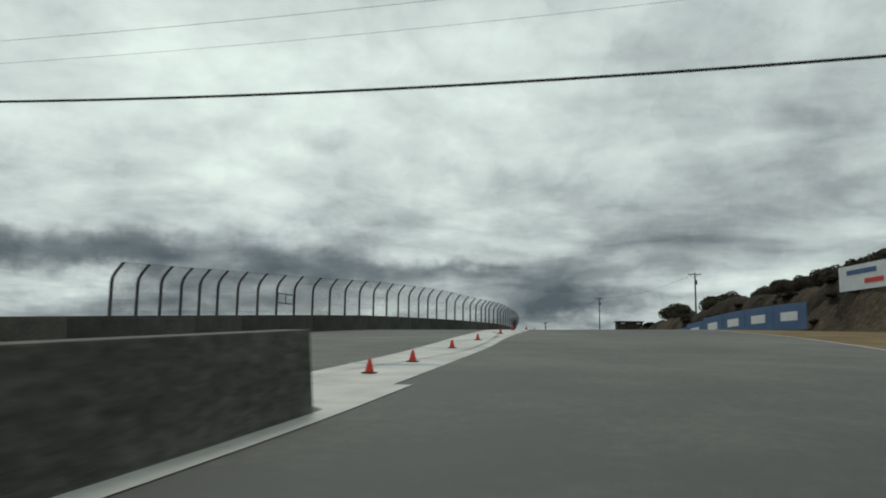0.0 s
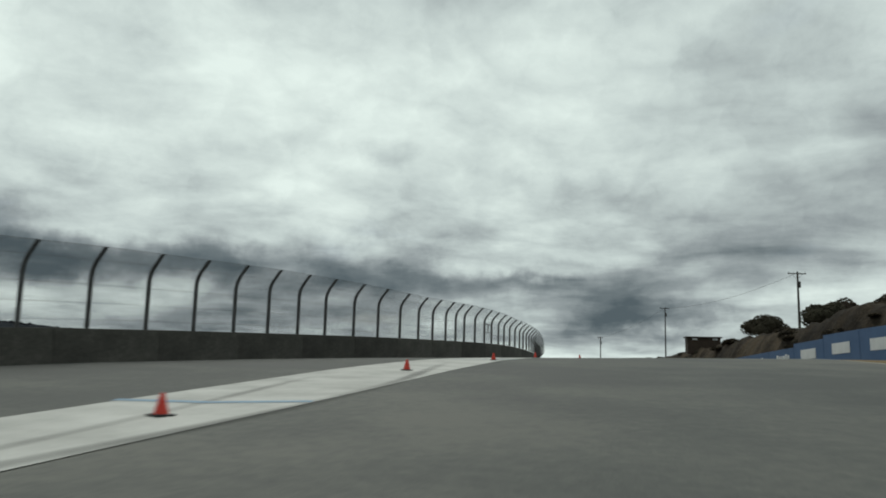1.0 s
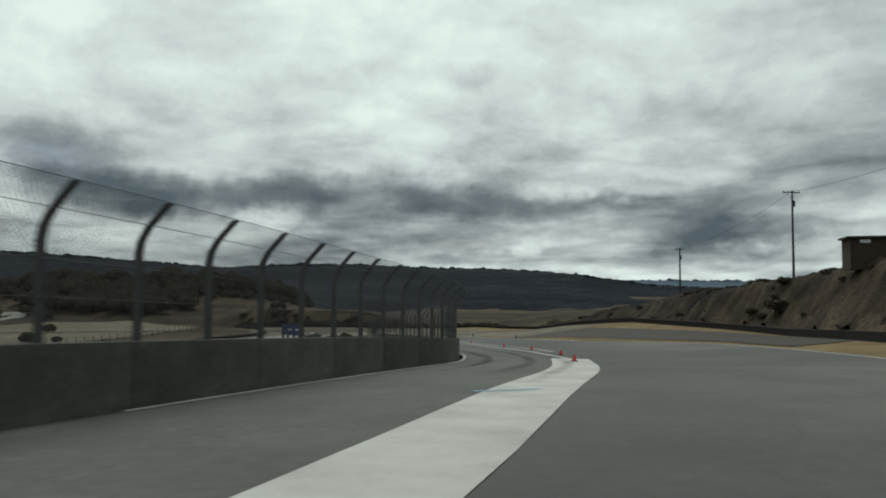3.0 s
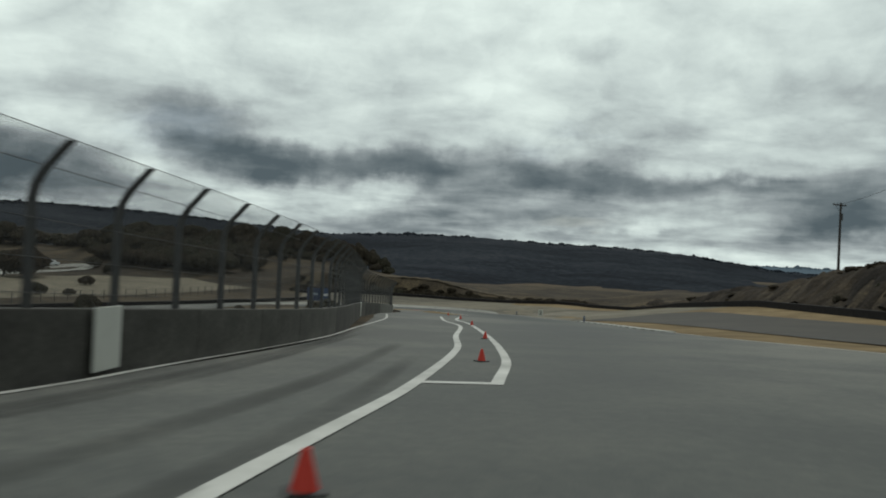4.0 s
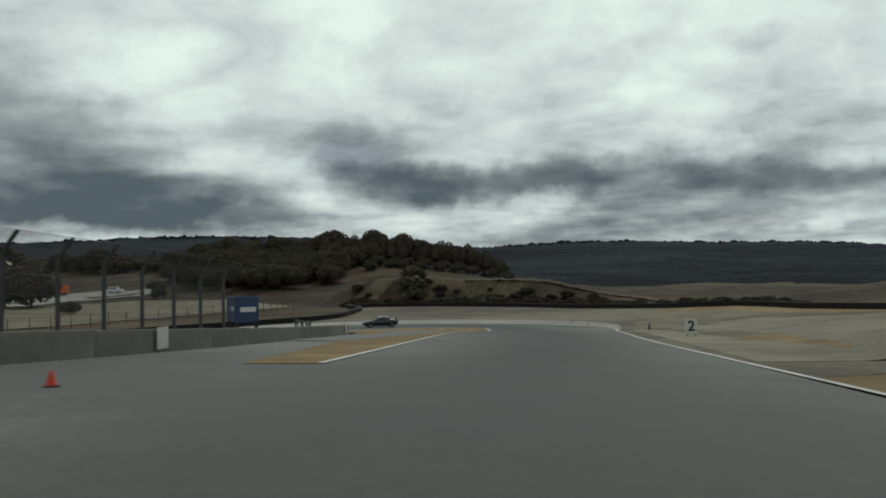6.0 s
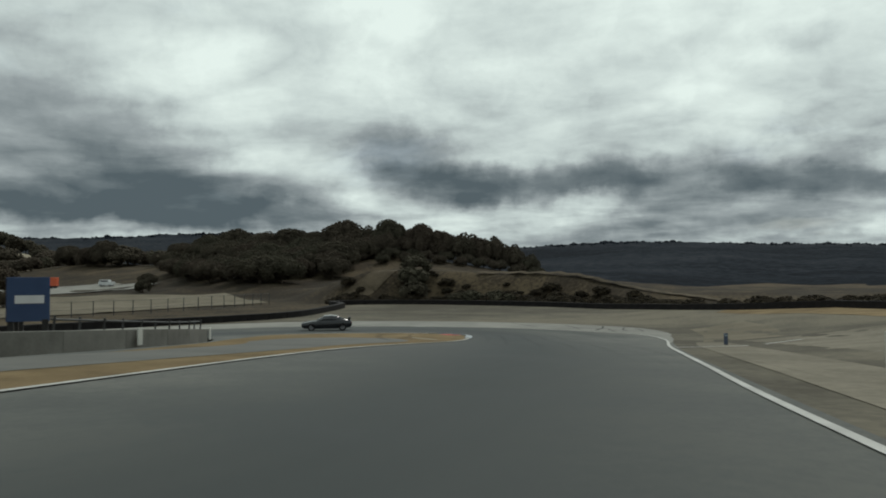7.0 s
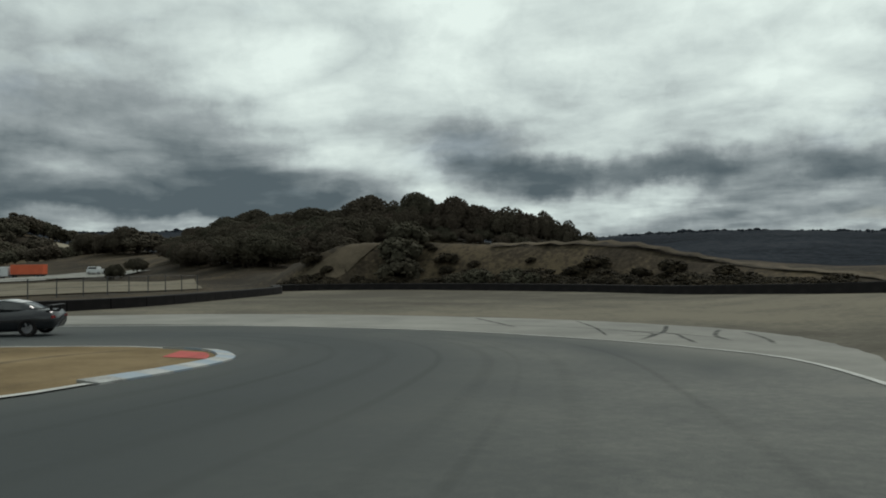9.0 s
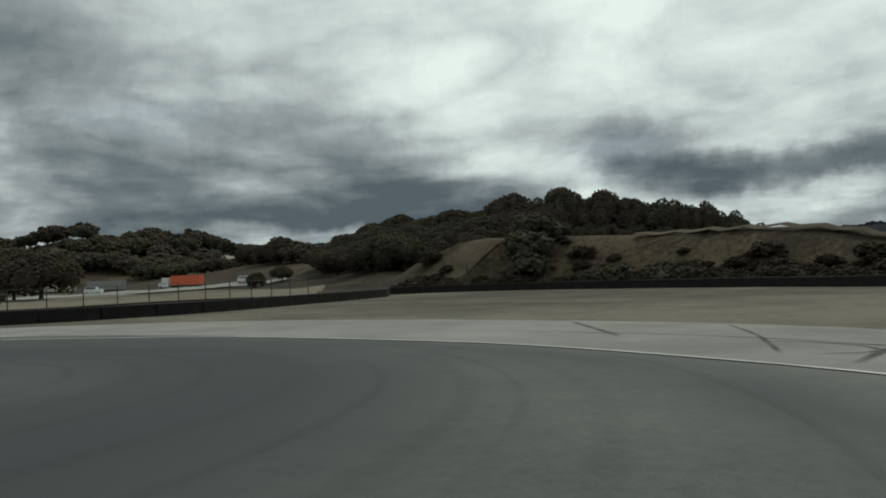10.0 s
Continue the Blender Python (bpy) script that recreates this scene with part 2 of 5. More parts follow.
PIT_CONCRETE = material("stained_pit_wall_concrete", [(0.040, 0.039, 0.034), (0.088, 0.085, 0.074), (0.150, 0.146, 0.128)], 0.45, 0.9, 0.006, 25, grain=0.9, big=1.2, stretch=(0.5, 1, 1.6))
PALE_CONCRETE = material("pale_painted_panel", [(0.50, 0.50, 0.45), (0.60, 0.60, 0.55)], 1.2, 0.8, grain=0.3)
STEEL = material("dark_galvanised_steel", [(0.055, 0.055, 0.055), (0.10, 0.10, 0.098)], 3.0, 0.55, metal=0.5, grain=0.3)
TYRE = material("black_rubber_belting", [(0.010, 0.009, 0.009), (0.017, 0.015, 0.015), (0.030, 0.027, 0.025)], 0.8, 0.85, 0.02, 6, grain=0.3, randomness=0.03, specular=0.15)
BARK = material("oak_bark", [(0.05, 0.04, 0.03), (0.10, 0.08, 0.06)], 3.0, 1.0, 0.03, 12)
LEAF = material("oak_foliage", [(0.050, 0.048, 0.034), (0.068, 0.064, 0.045), (0.088, 0.081, 0.056)], 0.25, 0.95, 0.05, 4, grain=0.5, big=0.6, randomness=0.2, islands=True, specular=0.05)
SCRUB = material("dry_scrub_foliage", [(0.022, 0.018, 0.013), (0.038, 0.031, 0.021), (0.064, 0.050, 0.033)], 0.6, 1.0, 0.05, 4, grain=0.6, randomness=0.4, islands=True, specular=0.1)
# the far woods carry the blue of distance haze in their colours
FOREST = material("haze_blue_forest", [(0.007, 0.009, 0.013), (0.012, 0.016, 0.022), (0.021, 0.026, 0.034), (0.034, 0.038, 0.044)], 0.014, 1.0, 6.0, 0.06, grain=2.0, big=1.6, stretch=(1, 1, 5), specular=0.02)
WOODPOLE = material("creosoted_pole", [(0.03, 0.026, 0.022), (0.065, 0.056, 0.048)], 2.0, 0.95, grain=0.4, stretch=(1, 1, 0.15))
CONE_ORANGE = material("orange_cone_rubber", [(0.50, 0.035, 0.025), (0.62, 0.06, 0.035)], 4.0, 0.55, grain=0.2)
BLACK = material("black_plastic", [(0.015, 0.015, 0.016), (0.03, 0.03, 0.03)], 4.0, 0.6, grain=0.2)
BLUE_SIGN = material("faded_blue_board", [(0.050, 0.100, 0.205), (0.075, 0.140, 0.265)], 0.7, 0.65, grain=0.25, big=0.4)
WHITE_SIGN = material("white_board", [(0.55, 0.57, 0.58), (0.70, 0.72, 0.73)], 1.0, 0.6, grain=0.3)
KERB_WHITE = material("worn_kerb_white", [(0.20, 0.20, 0.185), (0.36, 0.365, 0.35), (0.46, 0.47, 0.46)], 1.6, 0.8, 0.003, 30, grain=0.9, big=0.8)
# each tree leans to green or to brown
lt = LEAF.node_tree
lt_mix = lt.nodes.new("ShaderNodeMix")
lt_mix.data_type = "RGBA"
lt_mix.inputs["B"].default_value = (0.078, 0.060, 0.047, 1)
lt_base = lt.nodes["Principled BSDF"].inputs["Base Color"]
lt.links.new(lt_base.links[0].from_socket, lt_mix.inputs["A"])
lt_amount = lt.nodes.new("ShaderNodeMath")
lt_amount.operation = "MULTIPLY"
lt_amount.inputs[1].default_value = 0.75
lt.links.new(lt.nodes.new("ShaderNodeObjectInfo").outputs["Random"], lt_amount.inputs[0])
lt.links.new(lt_amount.outputs[0], lt_mix.inputs["Factor"])
lt.links.new(lt_mix.outputs["Result"], lt_base)

# ---- helpers of the place ----


def part(name, bm, mat, parent=None, label=""):
    """Link a bmesh as one mesh object, under a thing or a part."""
    me = bpy.data.meshes.new(name)
    bm.to_mesh(me)
    bm.free()
    me.materials.append(mat)
    ob = new(name, me)
    if parent:
        ob.parent = parent
    if label:
        ob["label"] = label
    return ob


def mesh_part(name, verts, faces, mat, parent=None, label="", smooth=False):
    me = bpy.data.meshes.new(name)
    me.from_pydata([tuple(map(float, v)) for v in verts], [], [tuple(map(int, f)) for f in faces])
    me.materials.append(mat)
    if smooth:
        me.polygons.foreach_set("use_smooth", [True] * len(me.polygons))
    me.update()
    ob = new(name, me)
    if parent:
        ob.parent = parent
    if label:
        ob["label"] = label
    return ob


def share(name, mesh, m, parent):
    ob = new(name, mesh)
    ob.matrix_world = m
    ob.parent = parent
    return ob


def thing(name, label, category, group="", kind="", at=(0, 0, 0)):
    ob = new(name)
    ob.location = at
    ob.empty_display_size = 0.2
    return tagged(ob, label, category, group, kind)


def box(bm, size, m=None, bevel=0.0):
    r = bmesh.ops.create_cube(bm, size=1.0, matrix=(m or Matrix()) @ Matrix.Diagonal((*size, 1)))
    if bevel:
        es = list({e for v in r["verts"] for e in v.link_edges})
        bmesh.ops.bevel(bm, geom=es, offset=bevel, segments=2, affect="EDGES", profile=0.7)


def rod(bm, a, b, r1, r2=None, sides=8):
    a, b = Vector(a), Vector(b)
    q = (b - a).to_track_quat("Z", "Y").to_matrix().to_4x4()
    bmesh.ops.create_cone(bm, cap_ends=True, segments=sides, radius1=r1, radius2=r1 if r2 is None else r2, depth=(b - a).length, matrix=Matrix.Translation((a + b) / 2) @ q)


def curve(points, step=2.0):
    """A smooth line through the points (Catmull-Rom), evenly spaced."""
    p = np.array(points, float)
    p = np.vstack([2 * p[0] - p[1], p, 2 * p[-1] - p[-2]])
    out = []
    for i in range(1, len(p) - 2):
        for u in np.linspace(0, 1, 24, endpoint=False):
            a, b, c, d = p[i - 1], p[i], p[i + 1], p[i + 2]
            out.append(0.5 * (2 * b + (c - a) * u + (2 * a - 5 * b + 4 * c - d) * u * u + (3 * b - a - 3 * c + d) * u ** 3))
    out = np.array(out + [p[-2]])
    s = np.concatenate([[0], np.cumsum(np.linalg.norm(np.diff(out, axis=0), axis=1))])
    n = max(2, int(round(s[-1] / step)) + 1)
    t = np.linspace(0, s[-1], n)
    return np.stack([np.interp(t, s, out[:, k]) for k in range(out.shape[1])], 1)


def smooth_step(v, a, b):
    u = np.clip((v - a) / (b - a), 0, 1)
    return u * u * (3 - 2 * u)


# ---- the lie of the land ----
# the racing line, with the height of the road under it; it goes on straight before and after
LINE = np.array([(x, y, z - 1.2) for t, x, y, z, *_ in ROWS])
AHEAD = [(-94.01 - 0.71 * k, 274.59 + 0.70 * k, -7.84 - 0.6 * (1 - math.exp(-k / 12))) for k in (4, 8, 12, 18, 25, 35, 45, 58)]
ROAD = curve([(0, -200, -10.4), (0, -100, -5.2), (0, -40, -2.08)] + [tuple(p) for p in LINE] + AHEAD, 2.5)
TANGENT = np.gradient(ROAD, axis=0)
TANGENT /= np.linalg.norm(TANGENT[:, :2], axis=1)[:, None]
ALONG = np.concatenate([[0], np.cumsum(np.linalg.norm(np.diff(ROAD[:, :2], axis=0), axis=1))]) - 200.0


def land(x, y):
    """Height of the open ground and how far to the left of the racing line a place lies."""
    x, y = np.atleast_1d(np.asarray(x, float)), np.atleast_1d(np.asarray(y, float))
    z, left = np.zeros(len(x)), np.zeros(len(x))
    for s in range(0, len(x), 4000):
        X, Y = x[s:s + 4000, None], y[s:s + 4000, None]
        d = np.hypot(ROAD[None, :, 0] - X, ROAD[None, :, 1] - Y)
        m = d.min(1)
        w = np.exp(-(d - m[:, None]) / (2 + 0.15 * m[:, None]))
        w /= w.sum(1)[:, None]
        i = d.argmin(1)
        side = TANGENT[i, 0] * (Y[:, 0] - ROAD[i, 1]) - TANGENT[i, 1] * (X[:, 0] - ROAD[i, 0])
        l = np.where(side > 0, m, -m)
        h = (w * ROAD[None, :, 2]).sum(1)
        at = (w * ALONG[None, :]).sum(1)
        # the ground climbs on the right of the descent, and drops to the infield behind the wall on the left
        k = np.interp(at, [120, 185, 215, 240, 270, 300, 330], [0.0, 0.03, 0.085, 0.125, 0.11, 0.05, 0.0])
        h = h + k * np.clip(-l - 7, 0, 22)
        # the track leans to the inside of the long left-hand bend
        bank = np.interp(at, [55, 80, 130, 150, 172, 200, 215], [0.0, 0.020, 0.022, 0.030, 0.027, 0.008, 0.0])
        h = h - bank * np.clip(l, -12, 17)
        infield = smooth_step(l, 17, 60) * smooth_step(at, 60, 130)
        h = h * (1 - infield) + -8.6 * infield
        # the far flat beyond the hairpin
        beyond = smooth_step(at, 300, 345) * (l < 60)
        h = h * (1 - beyond) + -8.4 * beyond
        # a low swell of the run-off towards the outer barrier
        swell = np.interp(X[:, 0], [-132, -113.6, -104, -97, -91, -85, -80, -66], [0.0, 0.46, 0.9, 1.28, 1.45, 1.2, 0.75, 0.0])
        reach = np.interp(X[:, 0], [-132, -113, -98, -84], [13.0, 16.4, 22.4, 27.4])
        h = h + swell * smooth_step(-l / reach, 0.4, 1.0) * (Y[:, 0] > 262)
        z[s:s + 4000], left[s:s + 4000] = h, l
    return z, left


# foot of the cut bank on the right, and the hill behind it
FOOT = curve([(35.5, -60), (26.5, 40), (20.2, 84), (3.2, 143), (-4, 176), (-13, 205), (-30, 237), (-49, 267), (-65, 289), (-84, 305), (-98, 311.5), (-113, 318), (-137, 322), (-158, 315.5), (-173, 302.5), (-190, 306), (-260, 318), (-420, 330)], 3.0)
FOOT_T = np.gradient(FOOT, axis=0)
FOOT_T /= np.linalg.norm(FOOT_T, axis=1)[:, None]
# height gained over the foot: near the top of the cut, and further back
KEY_Y = [-60, 60, 84, 143, 176, 205, 236, 264, 287, 300, 312, 322, 339, 346, 359, 367, 382, 399, 470, 600]
KEY_CUT = [5.0, 6.0, 6.0, 6.4, 6.8, 6.8, 4.6, 3.0, 2.8, 1.7, 0.6, 1.25, 3.1, 4.0, 5.4, 5.9, 4.8, 2.2, 0.4, 0.0]
KEY_TOP = [9.0, 10.0, 10.0, 10.0, 10.5, 10.5, 7.5, 5.2, 5.0, 3.8, 2.2, 1.35, 1.6, 2.4, 3.9, 4.4, 3.6, 2.2, 0.6, 0.0]


def height(x, y):
    """The final height of the ground sheet."""
    x, y = np.atleast_1d(np.asarray(x, float)), np.atleast_1d(np.asarray(y, float))
    z, left = land(x, y)
    d2 = np.empty(len(x))
    i = np.empty(len(x), int)
    for s in range(0, len(x), 4000):
        d = np.hypot(FOOT[None, :, 0] - x[s:s + 4000, None], FOOT[None, :, 1] - y[s:s + 4000, None])
        i[s:s + 4000], d2[s:s + 4000] = d.argmin(1), d.min(1)
    side = FOOT_T[i, 0] * (y - FOOT[i, 1]) - FOOT_T[i, 1] * (x - FOOT[i, 0])
    out = np.where(side < 0, d2, 0.0)
    fy = np.where(FOOT[i, 0] < -113, 322.0 + (-113 - FOOT[i, 0]), FOOT[i, 1])
    zf, _ = land(FOOT[i, 0], FOOT[i, 1])
    cut = np.interp(fy, KEY_Y, KEY_CUT)
    top = np.interp(fy, KEY_Y, KEY_TOP)
    wide = np.interp(fy, [225, 270], [6.5, 9.0])
    rise = cut * smooth_step((out - 1.0) / (wide - 1.0), 0.0, 1.0) + (top - cut) * smooth_step(out, 6.0, 32.0)
    rise = rise * (1 - smooth_step(out, 26.0, 80.0) * (fy > 280))
    far = np.clip(out / 2, 0, 1)
    z = z * (1 - far) + zf * far + rise
    # the wooded hill beyond the hairpin, and the low rise with the pale track over it
    for cx, cy, rx, ry, hh in ((-275, 385, 60, 48, 11.0), (-335, 372, 42, 36, 8.0), (-205, 372, 40, 26, 2.0), (-243, 376, 20, 20, 0.8), (-430, 352, 70, 50, 10.0), (-630, 285, 90, 100, 34.0)):
        r = ((x - cx) / rx) ** 2 + ((y - cy) / ry) ** 2
        z = z + hh * np.exp(-r)
    rough = np.array([noise.noise((a * 0.06, b * 0.06, 0.0)) for a, b in zip(x, y)])
    wild = np.clip(out / 6, 0, 1) + smooth_step(left, 70, 110)
    z = z + rough * (0.15 + 0.9 * np.clip(wild, 0, 1))
    return z


def spread(lo, hi, fine_lo, fine_hi, fine, coarse):
    """Grid lines: fine in the middle, wider and wider outside."""
    out = list(np.arange(fine_lo, fine_hi + fine, fine))
    v, s = fine_lo, fine
    while v > lo:
        s = min(s * 1.13, coarse)
        v -= s
        out.insert(0, v)
    v, s = out[-1], fine
    while v < hi:
        s = min(s * 1.13, coarse)
        v += s
        out.append(v)
    return np.array(out)


gx, gy = spread(-3200, 3000, -215, 40, 2.6, 180), spread(-1500, 4200, -20, 345, 2.6, 180)
GX, GY = np.meshgrid(gx, gy)
fx, fy = GX.ravel(), GY.ravel()
fz, fleft = land(fx, fy)
near = (np.abs(fx + 200) < 700) & (np.abs(fy - 250) < 600)
hz = fz.copy()
hz[near] = height(fx[near], fy[near])
far = smooth_step(np.hypot(fx + 200, fy - 250), 580, 700)
hz = hz * (1 - far) - 9.0 * far
# under the paved surfaces the sheet lies a little lower
hz = hz - 0.16 * smooth_step(fleft, -34, -31) * (1 - smooth_step(fleft, 30, 34)) * (fy < 340)
nx = len(gx)
idx = np.arange(len(fx)).reshape(len(gy), nx)
quads = np.stack([idx[:-1, :-1], idx[:-1, 1:], idx[1:, 1:], idx[1:, :-1]], -1).reshape(-1, 4)
ground = mesh_part("ground", np.stack([fx, fy, hz], 1), quads, HILL_GRASS, smooth=True)
tagged(ground, "dry brown grass ground rolling to the horizon", "ground", kind="structure")


def strip(name, a, b, dz, mat, across=8, step=2.0, parent=None, label="", use=land):
    """A surface laid on the land between two lines."""
    A, B = curve(a, step), curve(b, step)
    n = max(len(A), len(B))

    def even(c):
        t = np.linspace(0, 1, len(c))
        return np.stack([np.interp(np.linspace(0, 1, n), t, c[:, k]) for k in range(2)], 1)
    A, B = even(A), even(B)
    u = np.linspace(0, 1, across + 1)[None, :, None]
    P = (A[:, None, :] * (1 - u) + B[:, None, :] * u).reshape(-1, 2)
    z = use(P[:, 0], P[:, 1])
    z = (z[0] if isinstance(z, tuple) else z) + dz
    ids = np.arange(n * (across + 1)).reshape(n, across + 1)
    f = np.stack([ids[:-1, :-1], ids[:-1, 1:], ids[1:, 1:], ids[1:, :-1]], -1).reshape(-1, 4)
    return mesh_part(name, np.column_stack([P, z]), f, mat, parent, label, smooth=True)


def offset(points, d, step=2.0):
    """A line d metres to the left of another."""
    c = curve(points, step)
    t = np.gradient(c, axis=0)
    t /= np.linalg.norm(t, axis=1)[:, None]
    return c + d * np.stack([-t[:, 1], t[:, 0]], 1)


def painted(name, points, width, mat, dz=0.012, label="", step=1.5):
    c = curve(points, step)
    l, r = offset(c, width / 2, step), offset(c, -width / 2, step)
    ob = strip(name, l, r, dz, mat, 1, step)
    return tagged(ob, label, "road marking", kind="structure")


# ---- road and verges ----
WALL_LINE = [(-25.5, -150), (-22, 0), (-20.2, 38), (-18.2, 58), (-16.2, 72), (-14.6, 86), (-15.2, 100), (-16.9, 113), (-19.1, 125), (-21.9, 138), (-26.6, 149), (-35.4, 165), (-50.4, 185.2), (-59, 196.7), (-73.9, 220.6), (-91.6, 242.4), (-104, 251)]
LEFT_EDGE = [(-25, -150), (-21.5, 0), (-19.8, 38), (-17.8, 58), (-15.8, 72), (-14.0, 86), (-14.4, 100), (-16.5, 113), (-18.7, 125), (-21.5, 138), (-26.2, 149.3), (-35.0, 165.4), (-49.5, 186), (-58, 197.4), (-73, 221.4), (-91, 243), (-104, 251.5), (-112, 254.5), (-120, 255), (-127, 250), (-129, 236)]
RIGHT_EDGE = [(8.2, -150), (8.2, 0), (8.4, 40), (7.2, 58), (5.8, 72), (4.2, 86), (2.4, 100), (0.2, 113), (-2.0, 125), (-4.6, 138), (-7.2, 149), (-15, 170), (-31, 193), (-41, 209), (-56, 229), (-69.9, 247.6), (-78.4, 259.5), (-91.2, 278.7), (-98.3, 284.6), (-110, 286), (-125, 275), (-136, 248)]
road = tagged(strip("road", LEFT_EDGE, RIGHT_EDGE, 0.0, ASPHALT, 30, 1.6), "grey worn asphalt race track descending into a hairpin", "race track", kind="structure")
# the rubbered racing line, as a soft darker band
RUBBERED = curve([(1.5, -60), (1.5, 30), (-1, 60), (-6, 100), (-14, 135), (-25, 165), (-42, 200), (-58, 223), (-72, 242), (-84, 256), (-92, 264.4), (-98.5, 271), (-104, 275.6), (-109, 277), (-114, 275.6), (-117, 270), (-118.5, 262), (-120, 252)], 2.0)
WIDE = curve([(-96, 280), (-104, 282.6), (-110, 281.6), (-116, 278.5), (-121, 273.5), (-124.5, 266), (-126, 252)], 2.0)
co = np.empty(len(road.data.vertices) * 3)
road.data.vertices.foreach_get("co", co)
co = co.reshape(-1, 3)
dist = np.array([np.hypot(RUBBERED[:, 0] - p[0], RUBBERED[:, 1] - p[1]).min() for p in co])
wide = np.array([np.hypot(WIDE[:, 0] - p[0], WIDE[:, 1] - p[1]).min() for p in co])
strength = np.interp(co[:, 1], [0, 200, 225, 250], [0.2, 0.5, 0.85, 0.95])
band = road.data.attributes.new("rubber", "FLOAT", "POINT")
band.data.foreach_set("value", np.maximum(strength * np.exp(-(dist / 4.6) ** 2), 0.8 * np.exp(-(wide / 1.7) ** 2)).astype(np.float32))
OUTER = [(-86.2, 271.4), (-89.6, 277.0), (-92.4, 281.3), (-95.0, 285.3), (-97.2, 287.9), (-100.2, 290.5), (-104.4, 292.0), (-111.4, 291.4), (-121, 287.2), (-129.5, 280), (-134.5, 271), (-137, 258), (-138, 245)]
INNER = [(-86.3, 271.3), (-89.0, 275.5), (-91.3, 278.5), (-93.8, 281.3), (-96.1, 283.2), (-98.3, 284.0), (-101.3, 284.5), (-104.4, 284.4), (-108.2, 283.8), (-112, 282.4), (-120.6, 277), (-126, 270.5), (-129, 258), (-131, 245)]
ragged = np.random.default_rng(3)
OUTER = curve(OUTER, 0.7)
OUTER = OUTER + ragged.normal(size=OUTER.shape) * 0.05
tagged(strip("worn_verge", INNER, OUTER, 0.012, WORN, 8, 0.5), "pale worn asphalt round the outside of the hairpin", "run-off", kind="structure")
tagged(strip("gravel_runoff", [(-52, 221), (-58.4, 228.8), (-71.4, 246), (-82.0, 262.6), (-91.0, 277.6), (-96.4, 284.4), (-104.4, 287.6), (-111.2, 287.6), (-119.4, 284), (-128, 278), (-133, 270), (-136, 257)],
             [(-40, 252), (-47.5, 264), (-56, 277), (-64.5, 287.6), (-84, 303.6), (-112, 316), (-126, 320), (-137, 320), (-158, 313), (-165, 302), (-152, 290)], -0.01, RUNOFF, 10), "grey-brown gravel run-off between track and barrier", "run-off", kind="structure")
tagged(strip("gravel_apron", [(-54.0, 227.2), (-63.6, 240.6), (-69.6, 249.0), (-79.6, 263.2), (-86.0, 273.6)], [(-45, 238), (-53, 252), (-60, 262), (-69, 275), (-80, 286)], 0.002, APRON, 10, 1.0), "pale beige gravel apron beside the braking zone", "run-off", kind="structure")
painted("run_off_line", [(-80.0, 261.6), (-80.4, 268.4), (-80.5, 275.5)], 0.24, PAINT, 0.014, "white painted line across the gravel run-off")
tagged(strip("pale_patch", [(-86, 274.5), (-91.5, 284), (-97, 291.5)], [(-84, 281), (-89, 290), (-95, 297)], 0.004, PALE, 6, 0.8), "paler patch of gravel beside the track", "gravel", kind="structure")
tagged(strip("tan_verge", [(7.2, -150), (7.2, 0), (7.4, 40), (6.2, 58), (4.8, 72), (3.2, 86), (-0.8, 113), (-3, 125), (-8, 148), (-16, 171), (-31.8, 193.4), (-41.6, 209.6), (-54, 227), (-64, 240)],
             [(26, -150), (24, 0), (22, 40), (21, 58), (19, 76), (15, 92), (8, 116), (5, 130), (1, 150), (-4, 176), (-13.5, 204), (-29, 235), (-47.5, 264), (-56, 277)], -0.015, TAN, 8), "tan dry dirt and grass verge beside the track", "verge", kind="structure")
tagged(strip("tan_verge", [(-55, 264), (-69.5, 281.5), (-84.5, 295.5), (-97.5, 303.5), (-104, 308.5)], [(-55.5, 276.4), (-65, 287.4), (-84.2, 303.4), (-98, 309.8), (-105, 312.8)], 0.012, TAN, 6), "tan dry dirt and grass in front of the outer barrier", "verge", kind="structure")
tagged(strip("dark_runoff_pad", [(-8.5, 157), (-15.5, 176), (-26.5, 195.5), (-37.5, 213.5), (-51, 229)], [(-4.5, 172), (-14, 199), (-30, 224), (-42, 238), (-51.5, 231)], 0.03, DARKPAD, 6), "dark brown-grey paved run-off pad beside the bend", "run-off", kind="structure")


def rugged(x, y):
    """The cut face of the bank: the ground with gullies and ledges."""
    z = height(x, y)
    return z + np.array([0.7 * abs(noise.noise((a * 0.11, b * 0.11, 0))) + 0.7 * noise.noise((a * 0.34, b * 0.34, 3.0)) + 0.35 * noise.noise((a * 1.3, b * 1.3, 7.0)) for a, b in zip(x, y)]) - 0.1


cut = FOOT[(FOOT[:, 1] > 88) & (FOOT[:, 1] < 296) & (FOOT[:, 0] > -84)]
tagged(strip("cut_bank", offset(cut, -1.6, 3.0), offset(cut, -12.5, 3.0), 0.12, BANK, 14, 0.8, use=rugged), "rough brown cut earth bank beside the track", "bank", kind="structure")

